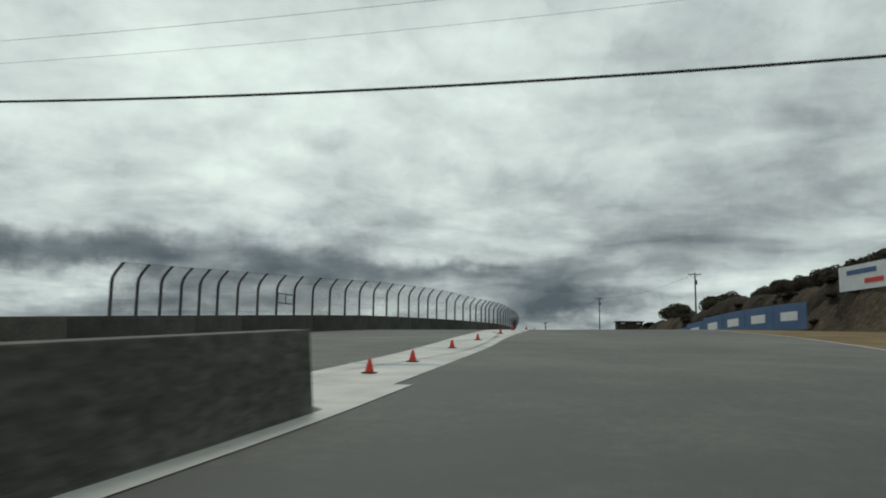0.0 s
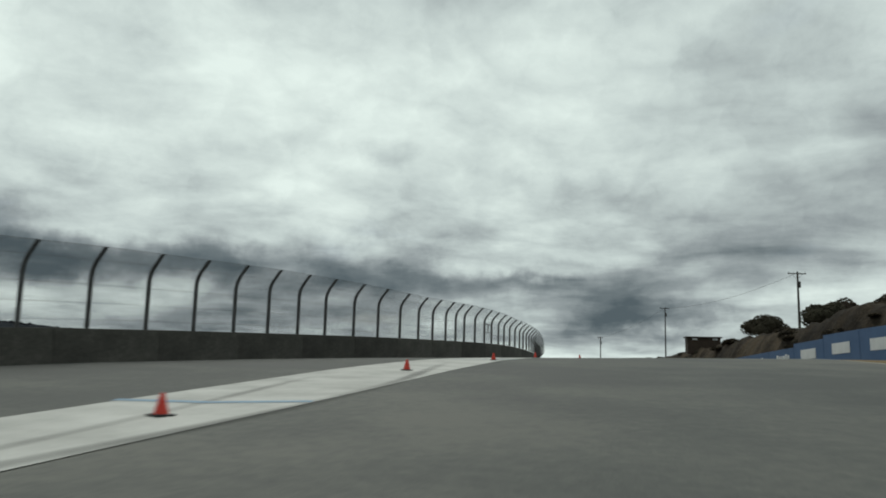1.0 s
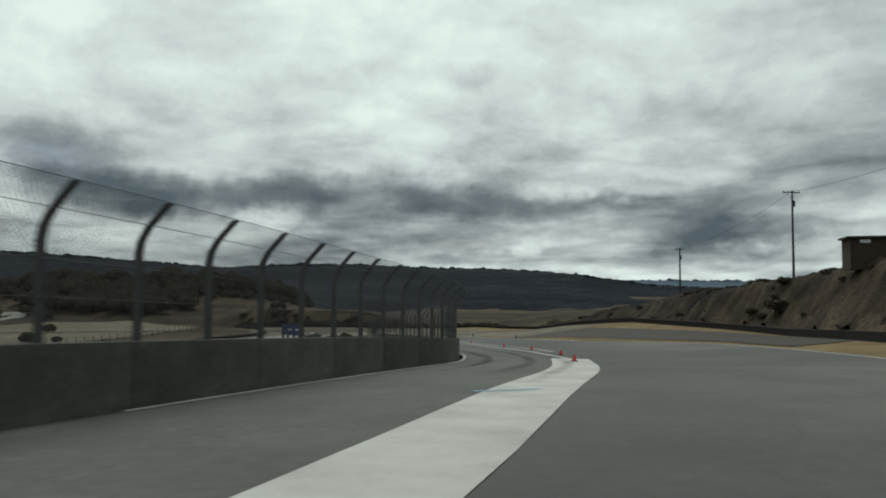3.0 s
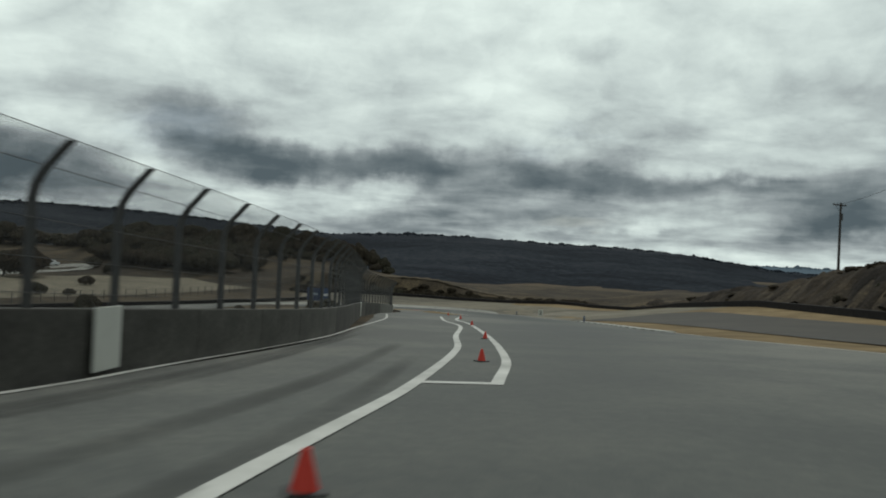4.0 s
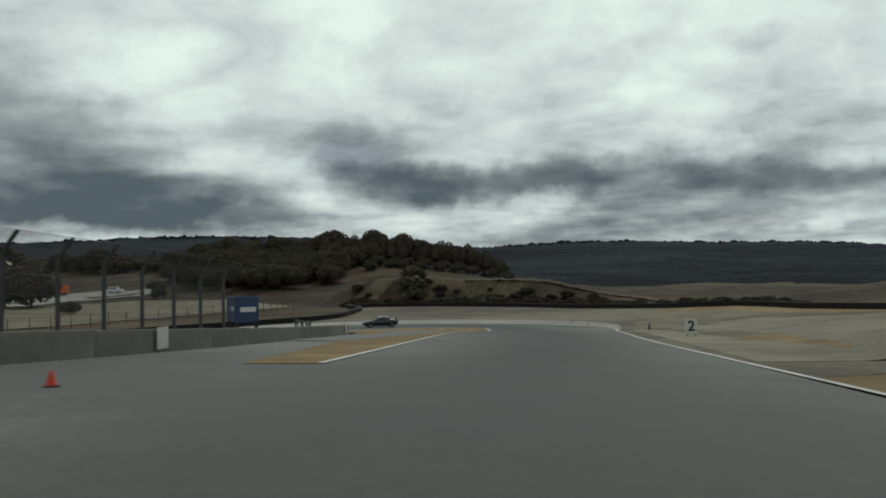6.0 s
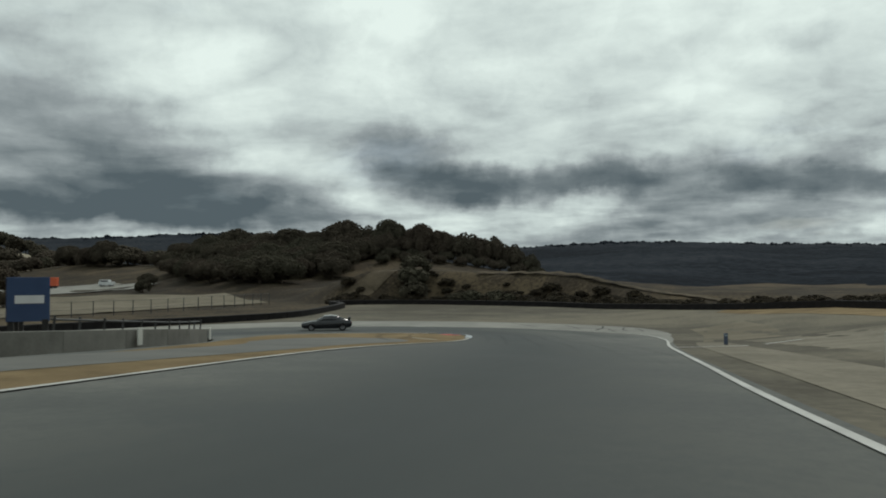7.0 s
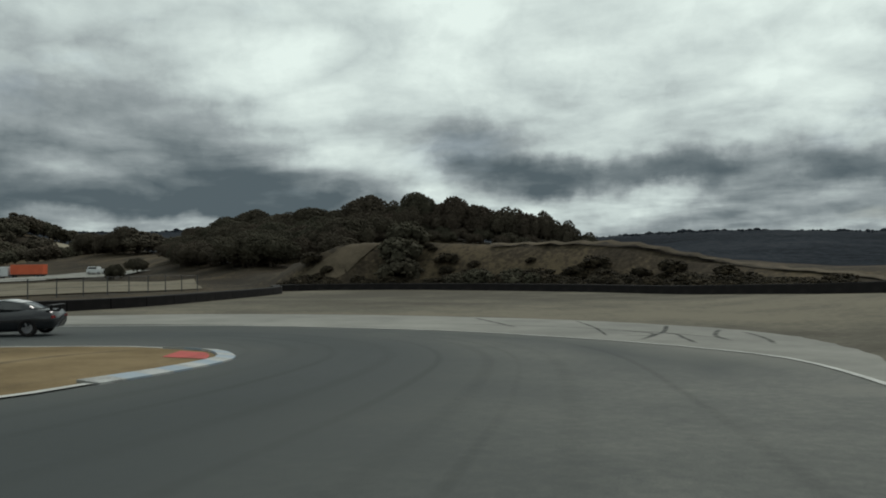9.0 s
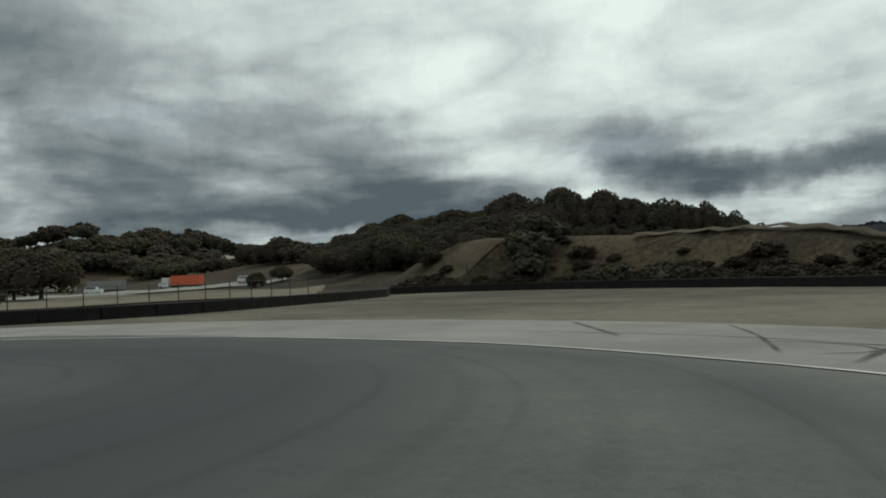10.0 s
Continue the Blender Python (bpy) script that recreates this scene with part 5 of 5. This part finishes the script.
def ridge(name, label, keys, r0, r1, r2, seed, mat, bumps):
    """A long wooded ridge: crest heights in degrees by bearing, seen from the descent."""
    az = np.arange(keys[0][0], keys[-1][0], 0.22)
    crest = np.interp(az, [k[0] for k in keys], [k[1] for k in keys])
    rr = np.array([0, 0.25, 0.5, 0.7, 0.85, 0.95, 1.0, 1.06, 1.2, 1.6])
    verts, n = [], len(rr)
    for a, c in zip(az, crest):
        top = r1 * math.tan(radians(c))
        for q in rr:
            low = np.interp(a, [44, 58], [r0 * 0.4, r0])
            r = low + (r1 - low) * q if q <= 1 else r1 + (r2 - r1) * (q - 1) / 0.6
            x, y = -50 - r * math.sin(radians(a)), 195 + r * math.cos(radians(a))
            shape = (q ** 1.35) if q <= 1 else max(0.0, 1 - (q - 1) / 0.6)
            nz = noise.noise((x * 0.006 + seed, y * 0.006, 0)) * 0.22 * top * (1 - abs(2 * min(q, 1) - 1)) + noise.noise((x * 0.05, y * 0.05, seed)) * bumps * min(1, q * 2)
            verts.append((x, y, -12 + (top + 12) * shape + nz))
    ids = np.arange(len(verts)).reshape(len(az), n)
    f = np.stack([ids[:-1, :-1], ids[:-1, 1:], ids[1:, 1:], ids[1:, :-1]], -1).reshape(-1, 4)
    ob = mesh_part(name, verts, f, mat, smooth=True)
    tagged(ob, label, "hill", kind="structure")
    # tree tops along the crest and over the face
    rg = np.random.default_rng(seed)
    V, F = [], []
    for k in range(3000):
        a = rg.uniform(keys[0][0], keys[-1][0] - 0.3)
        q = 1.0 - abs(rg.normal()) * 0.035
        if q < 0.05 or noise.noise((a * 0.35, seed, 0.0)) + rg.uniform(-0.35, 0.35) < -0.02:
            continue
        i, j = min(len(az) - 1, int((a - az[0]) / 0.22)), np.interp(q, rr, np.arange(n))
        p0, p1 = np.array(verts[ids[i, int(j)]]), np.array(verts[ids[i, min(n - 1, int(j) + 1)]])
        p = p0 + (p1 - p0) * (j - int(j))
        s = r1 * 0.0011 * rg.uniform(0.4, 1.5) * (1.8 if rg.uniform() > 0.95 else 1.0)
        v = ICO_V * rg.uniform(0.7, 1.3, (len(ICO_V), 1)) * s * np.array([1.6, 1.6, rg.uniform(0.6, 1.1)])
        F.append(ICO_F + len(V) * len(ICO_V))
        V.append(v + p + np.array([0, 0, s * 0.25]))
    woods = mesh_part(name + "_woods", np.concatenate(V), np.concatenate(F), mat)
    tagged(woods, "dark woodland over a far ridge", "woodland", kind="stuff")


ridge("far_ridge", "dark wooded ridge on the skyline, tinted blue for haze", [(-8, 0.1), (5, 0.15), (9, 0.35), (11, 0.7), (15, 1.25), (20, 1.6), (26, 1.72), (30, 1.88), (35, 1.98), (39, 1.8), (42, 1.65), (47, 2.0), (56, 2.6), (62, 2.7), (66, 2.6), (70, 2.4), (75, 2.2), (90, 2.2), (110, 2.4)], 400, 1500, 2000, 3, FOREST, 3.0)
# aerial haze is put into the pale blue base colour of the hill
HAZE_HILL = material("haze_tinted_far_hill", [(0.085, 0.115, 0.145), (0.11, 0.145, 0.175)], 0.002, 1.0, grain=0.3, specular=0.0)
ridge("horizon_hill", "hill on the horizon coloured pale blue for haze", [(-40, 0.35), (-20, 0.45), (-5, 0.4), (4, 0.55), (10, 0.6), (16, 0.5), (24, 0.4), (40, 0.4)], 2600, 3000, 3300, 9, HAZE_HILL, 3.0)

# ---- fields and tracks seen beyond the hairpin ----
tagged(strip("pale_field", [(-160, 190), (-163, 235), (-170, 268), (-182, 298)], [(-235, 190), (-245, 240), (-255, 285), (-228, 312)], 0.13, PALE, 24, 2.5, use=height), "pale dry stubble field behind the barrier", "field", kind="structure")
tagged(strip("dirt_road", [(-236, 225), (-262, 268), (-275, 300), (-292, 322)], [(-300, 215), (-320, 262), (-330, 296), (-330, 318)], 0.15, WORN, 20, 3.0, use=height), "pale gravel parking ground by the far road", "parking ground", kind="structure")
crest = FOOT[(FOOT[:, 0] < -108) & (FOOT[:, 0] > -156) & (FOOT[:, 1] > 296)]
tagged(strip("hill_track", offset(crest, -7.6, 2.0), offset(crest, -8.7, 2.0), 0.03, SWATH, 3, 1.2, use=height), "pale dirt track along the top of the dry slope", "track", kind="structure")
tagged(strip("dirt_swath", [(-170.3, 304.8), (-169.4, 308), (-168.8, 312), (-169.6, 317), (-172, 323)], [(-173.2, 305.2), (-172.4, 309), (-172.2, 313), (-173.4, 318), (-176, 324)], 0.10, SWATH, 8, 1.0, use=height), "bare brown dirt swath climbing the dry slope", "track", kind="structure")
tagged(strip("infield_track", [(-118, 200), (-124, 222), (-128, 240), (-130, 256)], [(-131, 198), (-137, 220), (-142, 240), (-146, 256)], 0.05, ASPHALT, 6, 3.0, use=height), "asphalt track leaving the hairpin behind the wall", "race track", kind="structure")
tagged(strip("infield_verge", [(-84, 224), (-98, 242), (-112, 250)], [(-112, 206), (-118, 226), (-121, 244)], 0.03, TAN, 6, 3.0, use=height), "tan dirt infield behind the concrete wall", "verge", kind="structure")

tagged(strip("pale_cut", [(-570, 342), (-573, 350), (-571, 360)], [(-592, 340), (-596, 351), (-592, 363)], 0.35, PALE_SAND, 10, 2.0, use=height), "pale bare earth cut between the far trees", "bank", kind="structure")
# far fence behind the barrier
FAR_LINE = curve([(-152, 215), (-155.5, 235), (-161.5, 262), (-169, 282), (-178, 296)], 2.9)
far_fence = thing("far_fence", "low chain-link fence on thin posts behind the barrier", "fence", at=(-161.5, 262, float(height(-161.5, 262)[0])))
bpy.context.view_layer.update()
finv = far_fence.matrix_world.inverted()
thin_post = post_mesh("post", [(0, -0.3), (0, 1.9)], 0.09, 0.09, STEEL)
fzs = height(FAR_LINE[:, 0], FAR_LINE[:, 1])
for p, z in zip(FAR_LINE, fzs):
    ob = share("post", thin_post, Matrix(), far_fence)
    ob.matrix_local = finv @ Matrix.Translation((p[0], p[1], z))
for h in (0.9, 1.85):
    bm = bmesh.new()
    for p, q, z, w in zip(FAR_LINE[:-1], FAR_LINE[1:], fzs[:-1], fzs[1:]):
        rod(bm, (p[0], p[1], z + h), (q[0], q[1], w + h), 0.018, sides=5)
    ob = part("rail", bm, STEEL, far_fence)
    ob.matrix_parent_inverse = finv

# ---- parked lorry and vans far off ----
WHITE_PAINT = material("white_vehicle_paint", [(0.52, 0.53, 0.53), (0.62, 0.63, 0.63)], 0.5, 0.35, grain=0.15, specular=0.5)
ORANGE_PAINT = material("orange_trailer_paint", [(0.50, 0.085, 0.030), (0.62, 0.12, 0.045)], 0.5, 0.5, grain=0.2, specular=0.5)
CAR_PAINT = material("black_car_paint", [(0.010, 0.011, 0.013), (0.016, 0.017, 0.02)], 1.0, 0.22, specular=0.6)
DARK_GLASS = material("dark_car_glass", [(0.012, 0.014, 0.016), (0.02, 0.022, 0.025)], 1.0, 0.08, specular=0.7)
LAMP_RED = material("red_lamp_glass", [(0.20, 0.01, 0.01), (0.30, 0.02, 0.02)], 2.0, 0.25)
ALLOY = material("grey_alloy", [(0.22, 0.22, 0.23), (0.34, 0.34, 0.35)], 3.0, 0.35, metal=0.8)


def wheel(root, x, y, r, w):
    bm = bmesh.new()
    prof = [(r * 0.62, -w / 2), (r * 0.93, -w / 2), (r, -w * 0.36), (r, w * 0.36), (r * 0.93, w / 2), (r * 0.62, w / 2)]
    verts, faces, N = [], [], 24
    for q, h in prof:
        verts += [(q * math.cos(k * math.tau / N), h, q * math.sin(k * math.tau / N)) for k in range(N)]
    for j in range(len(prof)):
        a, b = j * N, ((j + 1) % len(prof)) * N
        faces += [(a + k, a + (k + 1) % N, b + (k + 1) % N, b + k) for k in range(N)]
    bm.free()
    wh = new("wheel")
    wh.parent, wh.location = root, (x, y, r)
    mesh_part("tyre", verts, faces, TYRE, wh, smooth=True)
    bm = bmesh.new()
    bmesh.ops.create_cone(bm, cap_ends=True, segments=20, radius1=r * 0.62, radius2=r * 0.62, depth=w * 0.6, matrix=Matrix.Rotation(math.pi / 2, 4, "X"))
    for k in range(5):
        a = k * math.tau / 5
        box(bm, (r * 0.55, w * 0.1, r * 0.16), Matrix.Rotation(a, 4, "Y") @ Matrix.Translation((r * 0.32, math.copysign(w * 0.33, y), 0)))
    part("rim", bm, ALLOY, wh)


lx, ly = -330, 294.5
lz = float(height(lx, ly)[0]) + 0.1
lorry = thing("lorry", "white lorry cab with an orange box trailer parked on gravel", "lorry", at=(lx, ly, lz))
lorry.rotation_euler = (0, 0, radians(236))
bm = bmesh.new()
box(bm, (9.0, 2.5, 2.7), Matrix.Translation((-5.0, 0, 2.5)), 0.05)
part("trailer", bm, ORANGE_PAINT, lorry, "orange box trailer")
bm = bmesh.new()
box(bm, (2.3, 2.4, 2.7), Matrix.Translation((1.3, 0, 1.95)), 0.22)
box(bm, (1.2, 2.2, 1.3), Matrix.Translation((2.8, 0, 1.25)), 0.2)
part("cab", bm, WHITE_PAINT, lorry, "white cab")
bm = bmesh.new()
box(bm, (0.05, 2.0, 0.9), Matrix.Translation((2.47, 0, 2.55)), 0.01)
part("windscreen", bm, DARK_GLASS, lorry)
bm = bmesh.new()
box(bm, (12.0, 1.1, 0.35), Matrix.Translation((-3.4, 0, 0.9)), 0.04)
part("chassis", bm, BLACK, lorry)
for x in (2.6, -0.6, -7.4, -8.6):
    for y in (-1.05, 1.05):
        wheel(lorry, x, y, 0.5, 0.3)


def box_trailer(x, y, turn, long, mat, label):
    root = thing("box_trailer", label, "trailer", "vehicles far off", at=(x, y, float(height(x, y)[0]) + 0.1))
    root.rotation_euler = (0, 0, radians(turn))
    bm = bmesh.new()
    box(bm, (long, 2.5, 2.5), Matrix.Translation((0, 0, 2.2)), 0.06)
    part("body", bm, mat, root)
    bm = bmesh.new()
    box(bm, (long * 0.92, 1.0, 0.3), Matrix.Translation((0, 0, 0.8)), 0.03)
    part("chassis", bm, BLACK, root)
    for u in (-0.36, -0.26, 0.38):
        for v in (-1.05, 1.05):
            wheel(root, u * long, v, 0.48, 0.3)


CREAM_PAINT = material("cream_trailer_paint", [(0.36, 0.33, 0.26), (0.45, 0.42, 0.34)], 0.6, 0.5, grain=0.2)
GREY_PAINT = material("grey_trailer_paint", [(0.20, 0.21, 0.21), (0.27, 0.28, 0.28)], 0.6, 0.5, grain=0.2)
box_trailer(-333, 263.5, 88, 12.0, CREAM_PAINT, "long cream box trailer parked on the gravel ground")
box_trailer(-334, 277.5, 92, 10.0, GREY_PAINT, "grey box trailer parked beside the lorry")


def van(x, y, turn, label):
    root = thing("parked_van", label, "van", "vehicles far off", at=(x, y, float(height(x, y)[0]) + 0.1))
    root.rotation_euler = (0, 0, radians(turn))
    bm = bmesh.new()
    box(bm, (4.6, 1.9, 1.0), Matrix.Translation((0, 0, 0.85)), 0.2)
    box(bm, (3.0, 1.75, 0.8), Matrix.Translation((-0.5, 0, 1.6)), 0.25)
    part("body", bm, WHITE_PAINT, root)
    bm = bmesh.new()
    box(bm, (2.5, 1.8, 0.42), Matrix.Translation((-0.45, 0, 1.62)), 0.08)
    part("window_band", bm, DARK_GLASS, root)
    for u in (-1.5, 1.5):
        for v in (-0.85, 0.85):
            wheel(root, u, v, 0.34, 0.22)


van(-308, 312, 40, "small white van parked by the dirt road")
van(-316, 274, 70, "small white van parked by the dirt road")
van(-262, 330, 20, "small white van parked under the trees")

# ---- dark coupe on the exit of the hairpin ----
cx_, cy_ = -118.6, 268.8
coupe = thing("coupe", "black two-door coupe on the track at the hairpin exit", "car", at=(cx_, cy_, float(land(cx_, cy_)[0][0])))
coupe.rotation_euler = (0, 0, radians(240))


def loft(name, sections, mat, parent, label=""):
    """A skin over cross sections: (x, [(y, z), ...]) from rear to front, mirrored across y."""
    verts, faces, n = [], [], 0
    for x, half in sections:
        ring = [(x, y, z) for y, z in half] + [(x, -y, z) for y, z in reversed(half)]
        n = len(ring)
        verts += ring
    for i in range(len(sections) - 1):
        a, b = i * n, (i + 1) * n
        faces += [(a + k, a + (k + 1) % n, b + (k + 1) % n, b + k) for k in range(n)]
    faces += [tuple(range(n - 1, -1, -1)), tuple(range((len(sections) - 1) * n, len(sections) * n))]
    ob = mesh_part(name, verts, faces, mat, parent, label, smooth=True)
    return ob


def half_section(w, low, waist, top):
    return [(0.0, low), (w * 0.9, low), (w, low + 0.12), (w, waist - 0.1), (w * 0.94, waist), (w * 0.8, top), (0.0, top + 0.02)]


loft("body", [(-2.15, half_section(0.66, 0.45, 0.72, 0.80)), (-2.0, half_section(0.80, 0.28, 0.80, 0.93)), (-1.3, half_section(0.88, 0.20, 0.86, 0.98)), (-0.4, half_section(0.88, 0.18, 0.84, 0.92)),
              (0.6, half_section(0.88, 0.18, 0.80, 0.90)), (1.3, half_section(0.87, 0.20, 0.74, 0.82)), (1.95, half_section(0.80, 0.24, 0.64, 0.70)), (2.15, half_section(0.62, 0.36, 0.56, 0.60))], CAR_PAINT, coupe)
loft("cabin", [(-1.55, half_section(0.62, 0.90, 0.93, 0.96)), (-1.0, half_section(0.70, 0.88, 1.05, 1.22)), (-0.4, half_section(0.70, 0.86, 1.12, 1.31)), (0.15, half_section(0.69, 0.84, 1.10, 1.27)), (0.85, half_section(0.66, 0.82, 0.86, 0.90))], DARK_GLASS, coupe)
loft("roof", [(-0.95, [(0.0, 1.215), (0.55, 1.215), (0.56, 1.235), (0.0, 1.255)]), (-0.4, [(0.0, 1.30), (0.56, 1.30), (0.57, 1.325), (0.0, 1.345)]), (0.2, [(0.0, 1.25), (0.55, 1.25), (0.56, 1.275), (0.0, 1.295)])], WHITE_PAINT, coupe, "pale roof panel")
for u in (-1.32, 1.34):
    for v in (-0.80, 0.80):
        wheel(coupe, u, v, 0.32, 0.22)
for v in (-0.55, 0.55):
    bm = bmesh.new()
    box(bm, (0.06, 0.32, 0.12), Matrix.Translation((-2.12, v, 0.70)), 0.015)
    part("tail_lamp", bm, LAMP_RED, coupe)
    bm = bmesh.new()
    box(bm, (0.08, 0.34, 0.1), Matrix.Translation((2.05, v, 0.58)), 0.02)
    part("headlamp", bm, DARK_GLASS, coupe)
    bm = bmesh.new()
    box(bm, (0.14, 0.16, 0.1), Matrix.Translation((0.55, v * 1.75, 0.95)), 0.03)
    part("mirror", bm, CAR_PAINT, coupe)
bm = bmesh.new()
box(bm, (0.22, 1.3, 0.03), Matrix.Translation((-2.0, 0, 1.12)), 0.01)
part("rear_wing", bm, BLACK, coupe)
for v in (-0.4, 0.4):
    bm = bmesh.new()
    box(bm, (0.12, 0.03, 0.2), Matrix.Translation((-1.98, v, 1.02)))
    part("wing_stay", bm, BLACK, coupe)

# ---- blue sign tower and rail behind the end of the wall ----
bz = float(height(-104, 244)[0])
tower = thing("sign_tower", "blue two-sided sign box with pale labels on dark legs", "advertising board", at=(-104.3, 240.9, bz))
tower.rotation_euler = (0, 0, radians(-20))
base_low = 1.3
bm = bmesh.new()
box(bm, (4.4, 0.12, 2.2), Matrix.Translation((-2.2, 0, base_low + 1.1)), 0.02)
NAVY = material("navy_sign_board", [(0.022, 0.035, 0.080), (0.035, 0.052, 0.11)], 0.8, 0.6, grain=0.3)
NAVY_END = material("blue_sign_end", [(0.03, 0.055, 0.125), (0.045, 0.08, 0.165)], 0.8, 0.6, grain=0.3)
face = part("side_panel", bm, NAVY, tower, "navy face with a pale bar")
bm = bmesh.new()
box(bm, (0.12, 1.9, 2.2), Matrix.Translation((0.06, 0.95, base_low + 1.1)), 0.02)
part("end_panel", bm, NAVY_END, tower, "blue face with a white bar")
bm = bmesh.new()
box(bm, (1.5, 0.03, 0.35), Matrix.Translation((-1.2, -0.08, base_low + 1.15)))
part("mark", bm, KERB_BLUE, face)
bm = bmesh.new()
box(bm, (0.03, 1.3, 0.4), Matrix.Translation((0.14, 1.0, base_low + 1.1)))
part("mark", bm, WHITE_SIGN, tower)
for u, v in ((-4.0, 0.1), (-2.2, 0.1), (-0.1, 0.15), (0.0, 1.7)):
    bm = bmesh.new()
    box(bm, (0.28, 0.28, base_low + 0.7), Matrix.Translation((u, v, (base_low - 0.7) / 2 + 0.1)), 0.02)
    part("leg", bm, BLACK, tower)
RAIL = [(-95, 240.5), (-100, 244.6), (-105, 248.6), (-110, 252.4), (-115, 255.6)]
rail_fence = thing("low_rail_fence", "low dark rail on short leaning posts behind the wall", "fence", at=(-105, 248.6, float(land(-105, 248.6)[0][0])))
bpy.context.view_layer.update()
rinv = rail_fence.matrix_world.inverted()
rp = curve(RAIL, 2.4)
rz = land(rp[:, 0], rp[:, 1])[0]
for k, (p, z) in enumerate(zip(rp, rz)):
    bm = bmesh.new()
    rod(bm, (p[0], p[1], z - 0.2), (p[0] + 0.12 * (-1) ** k, p[1] + 0.08, z + 1.25), 0.05, sides=7)
    part("post", bm, STEEL, rail_fence).matrix_parent_inverse = rinv
bm = bmesh.new()
for p, q, z, w in zip(rp[:-1], rp[1:], rz[:-1], rz[1:]):
    rod(bm, (p[0], p[1], z + 1.12), (q[0], q[1], w + 1.12), 0.05, sides=7)
part("rail", bm, STEEL, rail_fence).matrix_parent_inverse = rinv

# ---- tyre marks ----
MARKS = [([(-98.6, 262.6), (-100.6, 263.2), (-102.6, 264.2), (-103.2, 265.6), (-104.6, 266.4)], 0.7, 0.45), ([(-103.5, 266.5), (-105.8, 267.6), (-107.6, 269.6), (-108.4, 271.6)], 0.35, 0.4), ([(-96, 258.6), (-101, 261.6), (-106, 265), (-110, 268.5)], 0.6, 0.3),
         ([(-8.4, 26), (-6.6, 36), (-6.6, 48), (-9.5, 62)], 0.4, 0.35), ([(-6.0, 13), (-5.2, 24), (-6.9, 40), (-9.4, 52)], 0.3, 0.3), ([(-7.4, 60), (-9.9, 74), (-8.2, 90)], 0.5, 0.22),
         ([(-17.5, 126), (-18.6, 133), (-21.3, 141), (-25.8, 150.5), (-32, 161), (-41, 174.5)], 0.55, 0.55), ([(-15.6, 127), (-17.2, 135), (-20.4, 144), (-24.6, 153), (-31, 164)], 0.6, 0.5), ([(-18.2, 131), (-19.6, 137), (-23, 145.5), (-27, 153.5), (-36, 168)], 0.45, 0.5),
         ([(-13.4, 124), (-16.0, 136), (-20.8, 148), (-27.5, 160)], 0.5, 0.35), ([(-106.4, 291.9), (-104.2, 288.9), (-103.1, 286.8), (-102.3, 285.2)], 0.24, 0.9), ([(-105.4, 288.0), (-104.3, 288.8), (-102.9, 287.9), (-100.2, 285.4)], 0.20, 0.9),
         ([(-111.0, 291.2), (-107.6, 288.8), (-104.2, 285.8)], 0.16, 0.8), ([(-103.5, 291.4), (-101.8, 288.6), (-100.0, 287.0)], 0.24, 0.7), ([(-102.4, 291.0), (-100.3, 289.1), (-98.5, 286.8)], 0.22, 0.7),
         ([(-116.0, 289.2), (-112.5, 287.7), (-109.8, 286.5)], 0.28, 0.7), ([(-106.6, 287.6), (-105.0, 288.2), (-103.2, 287.2), (-103.8, 286.0)], 0.18, 0.8), ([(-100, 287.6), (-104, 288.4), (-109, 287.8), (-115, 284.8)], 0.25, 0.5)]
for shift, w, dark in ((-6.8, 0.22, 0.12), (-5.0, 0.4, 0.07), (-4.1, 0.18, 0.10), (-3.4, 0.4, 0.09), (-2.2, 0.25, 0.12), (-0.9, 0.45, 0.08), (0.6, 0.3, 0.12), (1.7, 0.5, 0.07), (2.9, 0.3, 0.1), (4.0, 0.4, 0.08)):
    # streaks that follow the racing line round the hairpin
    c = RUBBERED[(RUBBERED[:, 1] > 254 + 3 * shift) & (RUBBERED[:, 0] > -124 + shift)]
    MARKS.append(([tuple(p) for p in offset(c, shift, 3.0)], w, dark))
for pts, w, dark in MARKS:
    ob = strip("tyre_mark", offset(pts, w / 2), offset(pts, -w / 2), 0.020 if pts[0][1] > 280 else 0.034 if pts[0][0] < -94 and pts[0][1] < 267 and pts[-1][1] < 272 else 0.012, TYRE_MARK, 6, 0.6)
    rows = len(ob.data.vertices) // 7
    u, v = np.meshgrid(np.linspace(-1, 1, 7), np.linspace(0, 1, rows))
    worn = dark * (1 - u ** 2) * np.clip(8 * v * (1 - v), 0, 1) * (0.75 + 0.25 * np.sin(v * 23 + w * 40))
    ob.data.attributes.new("wear", "FLOAT", "POINT").data.foreach_set("value", worn.ravel().astype(np.float32))
    tagged(ob, "soft dark rubber tyre mark on the asphalt", "tyre mark", kind="structure")
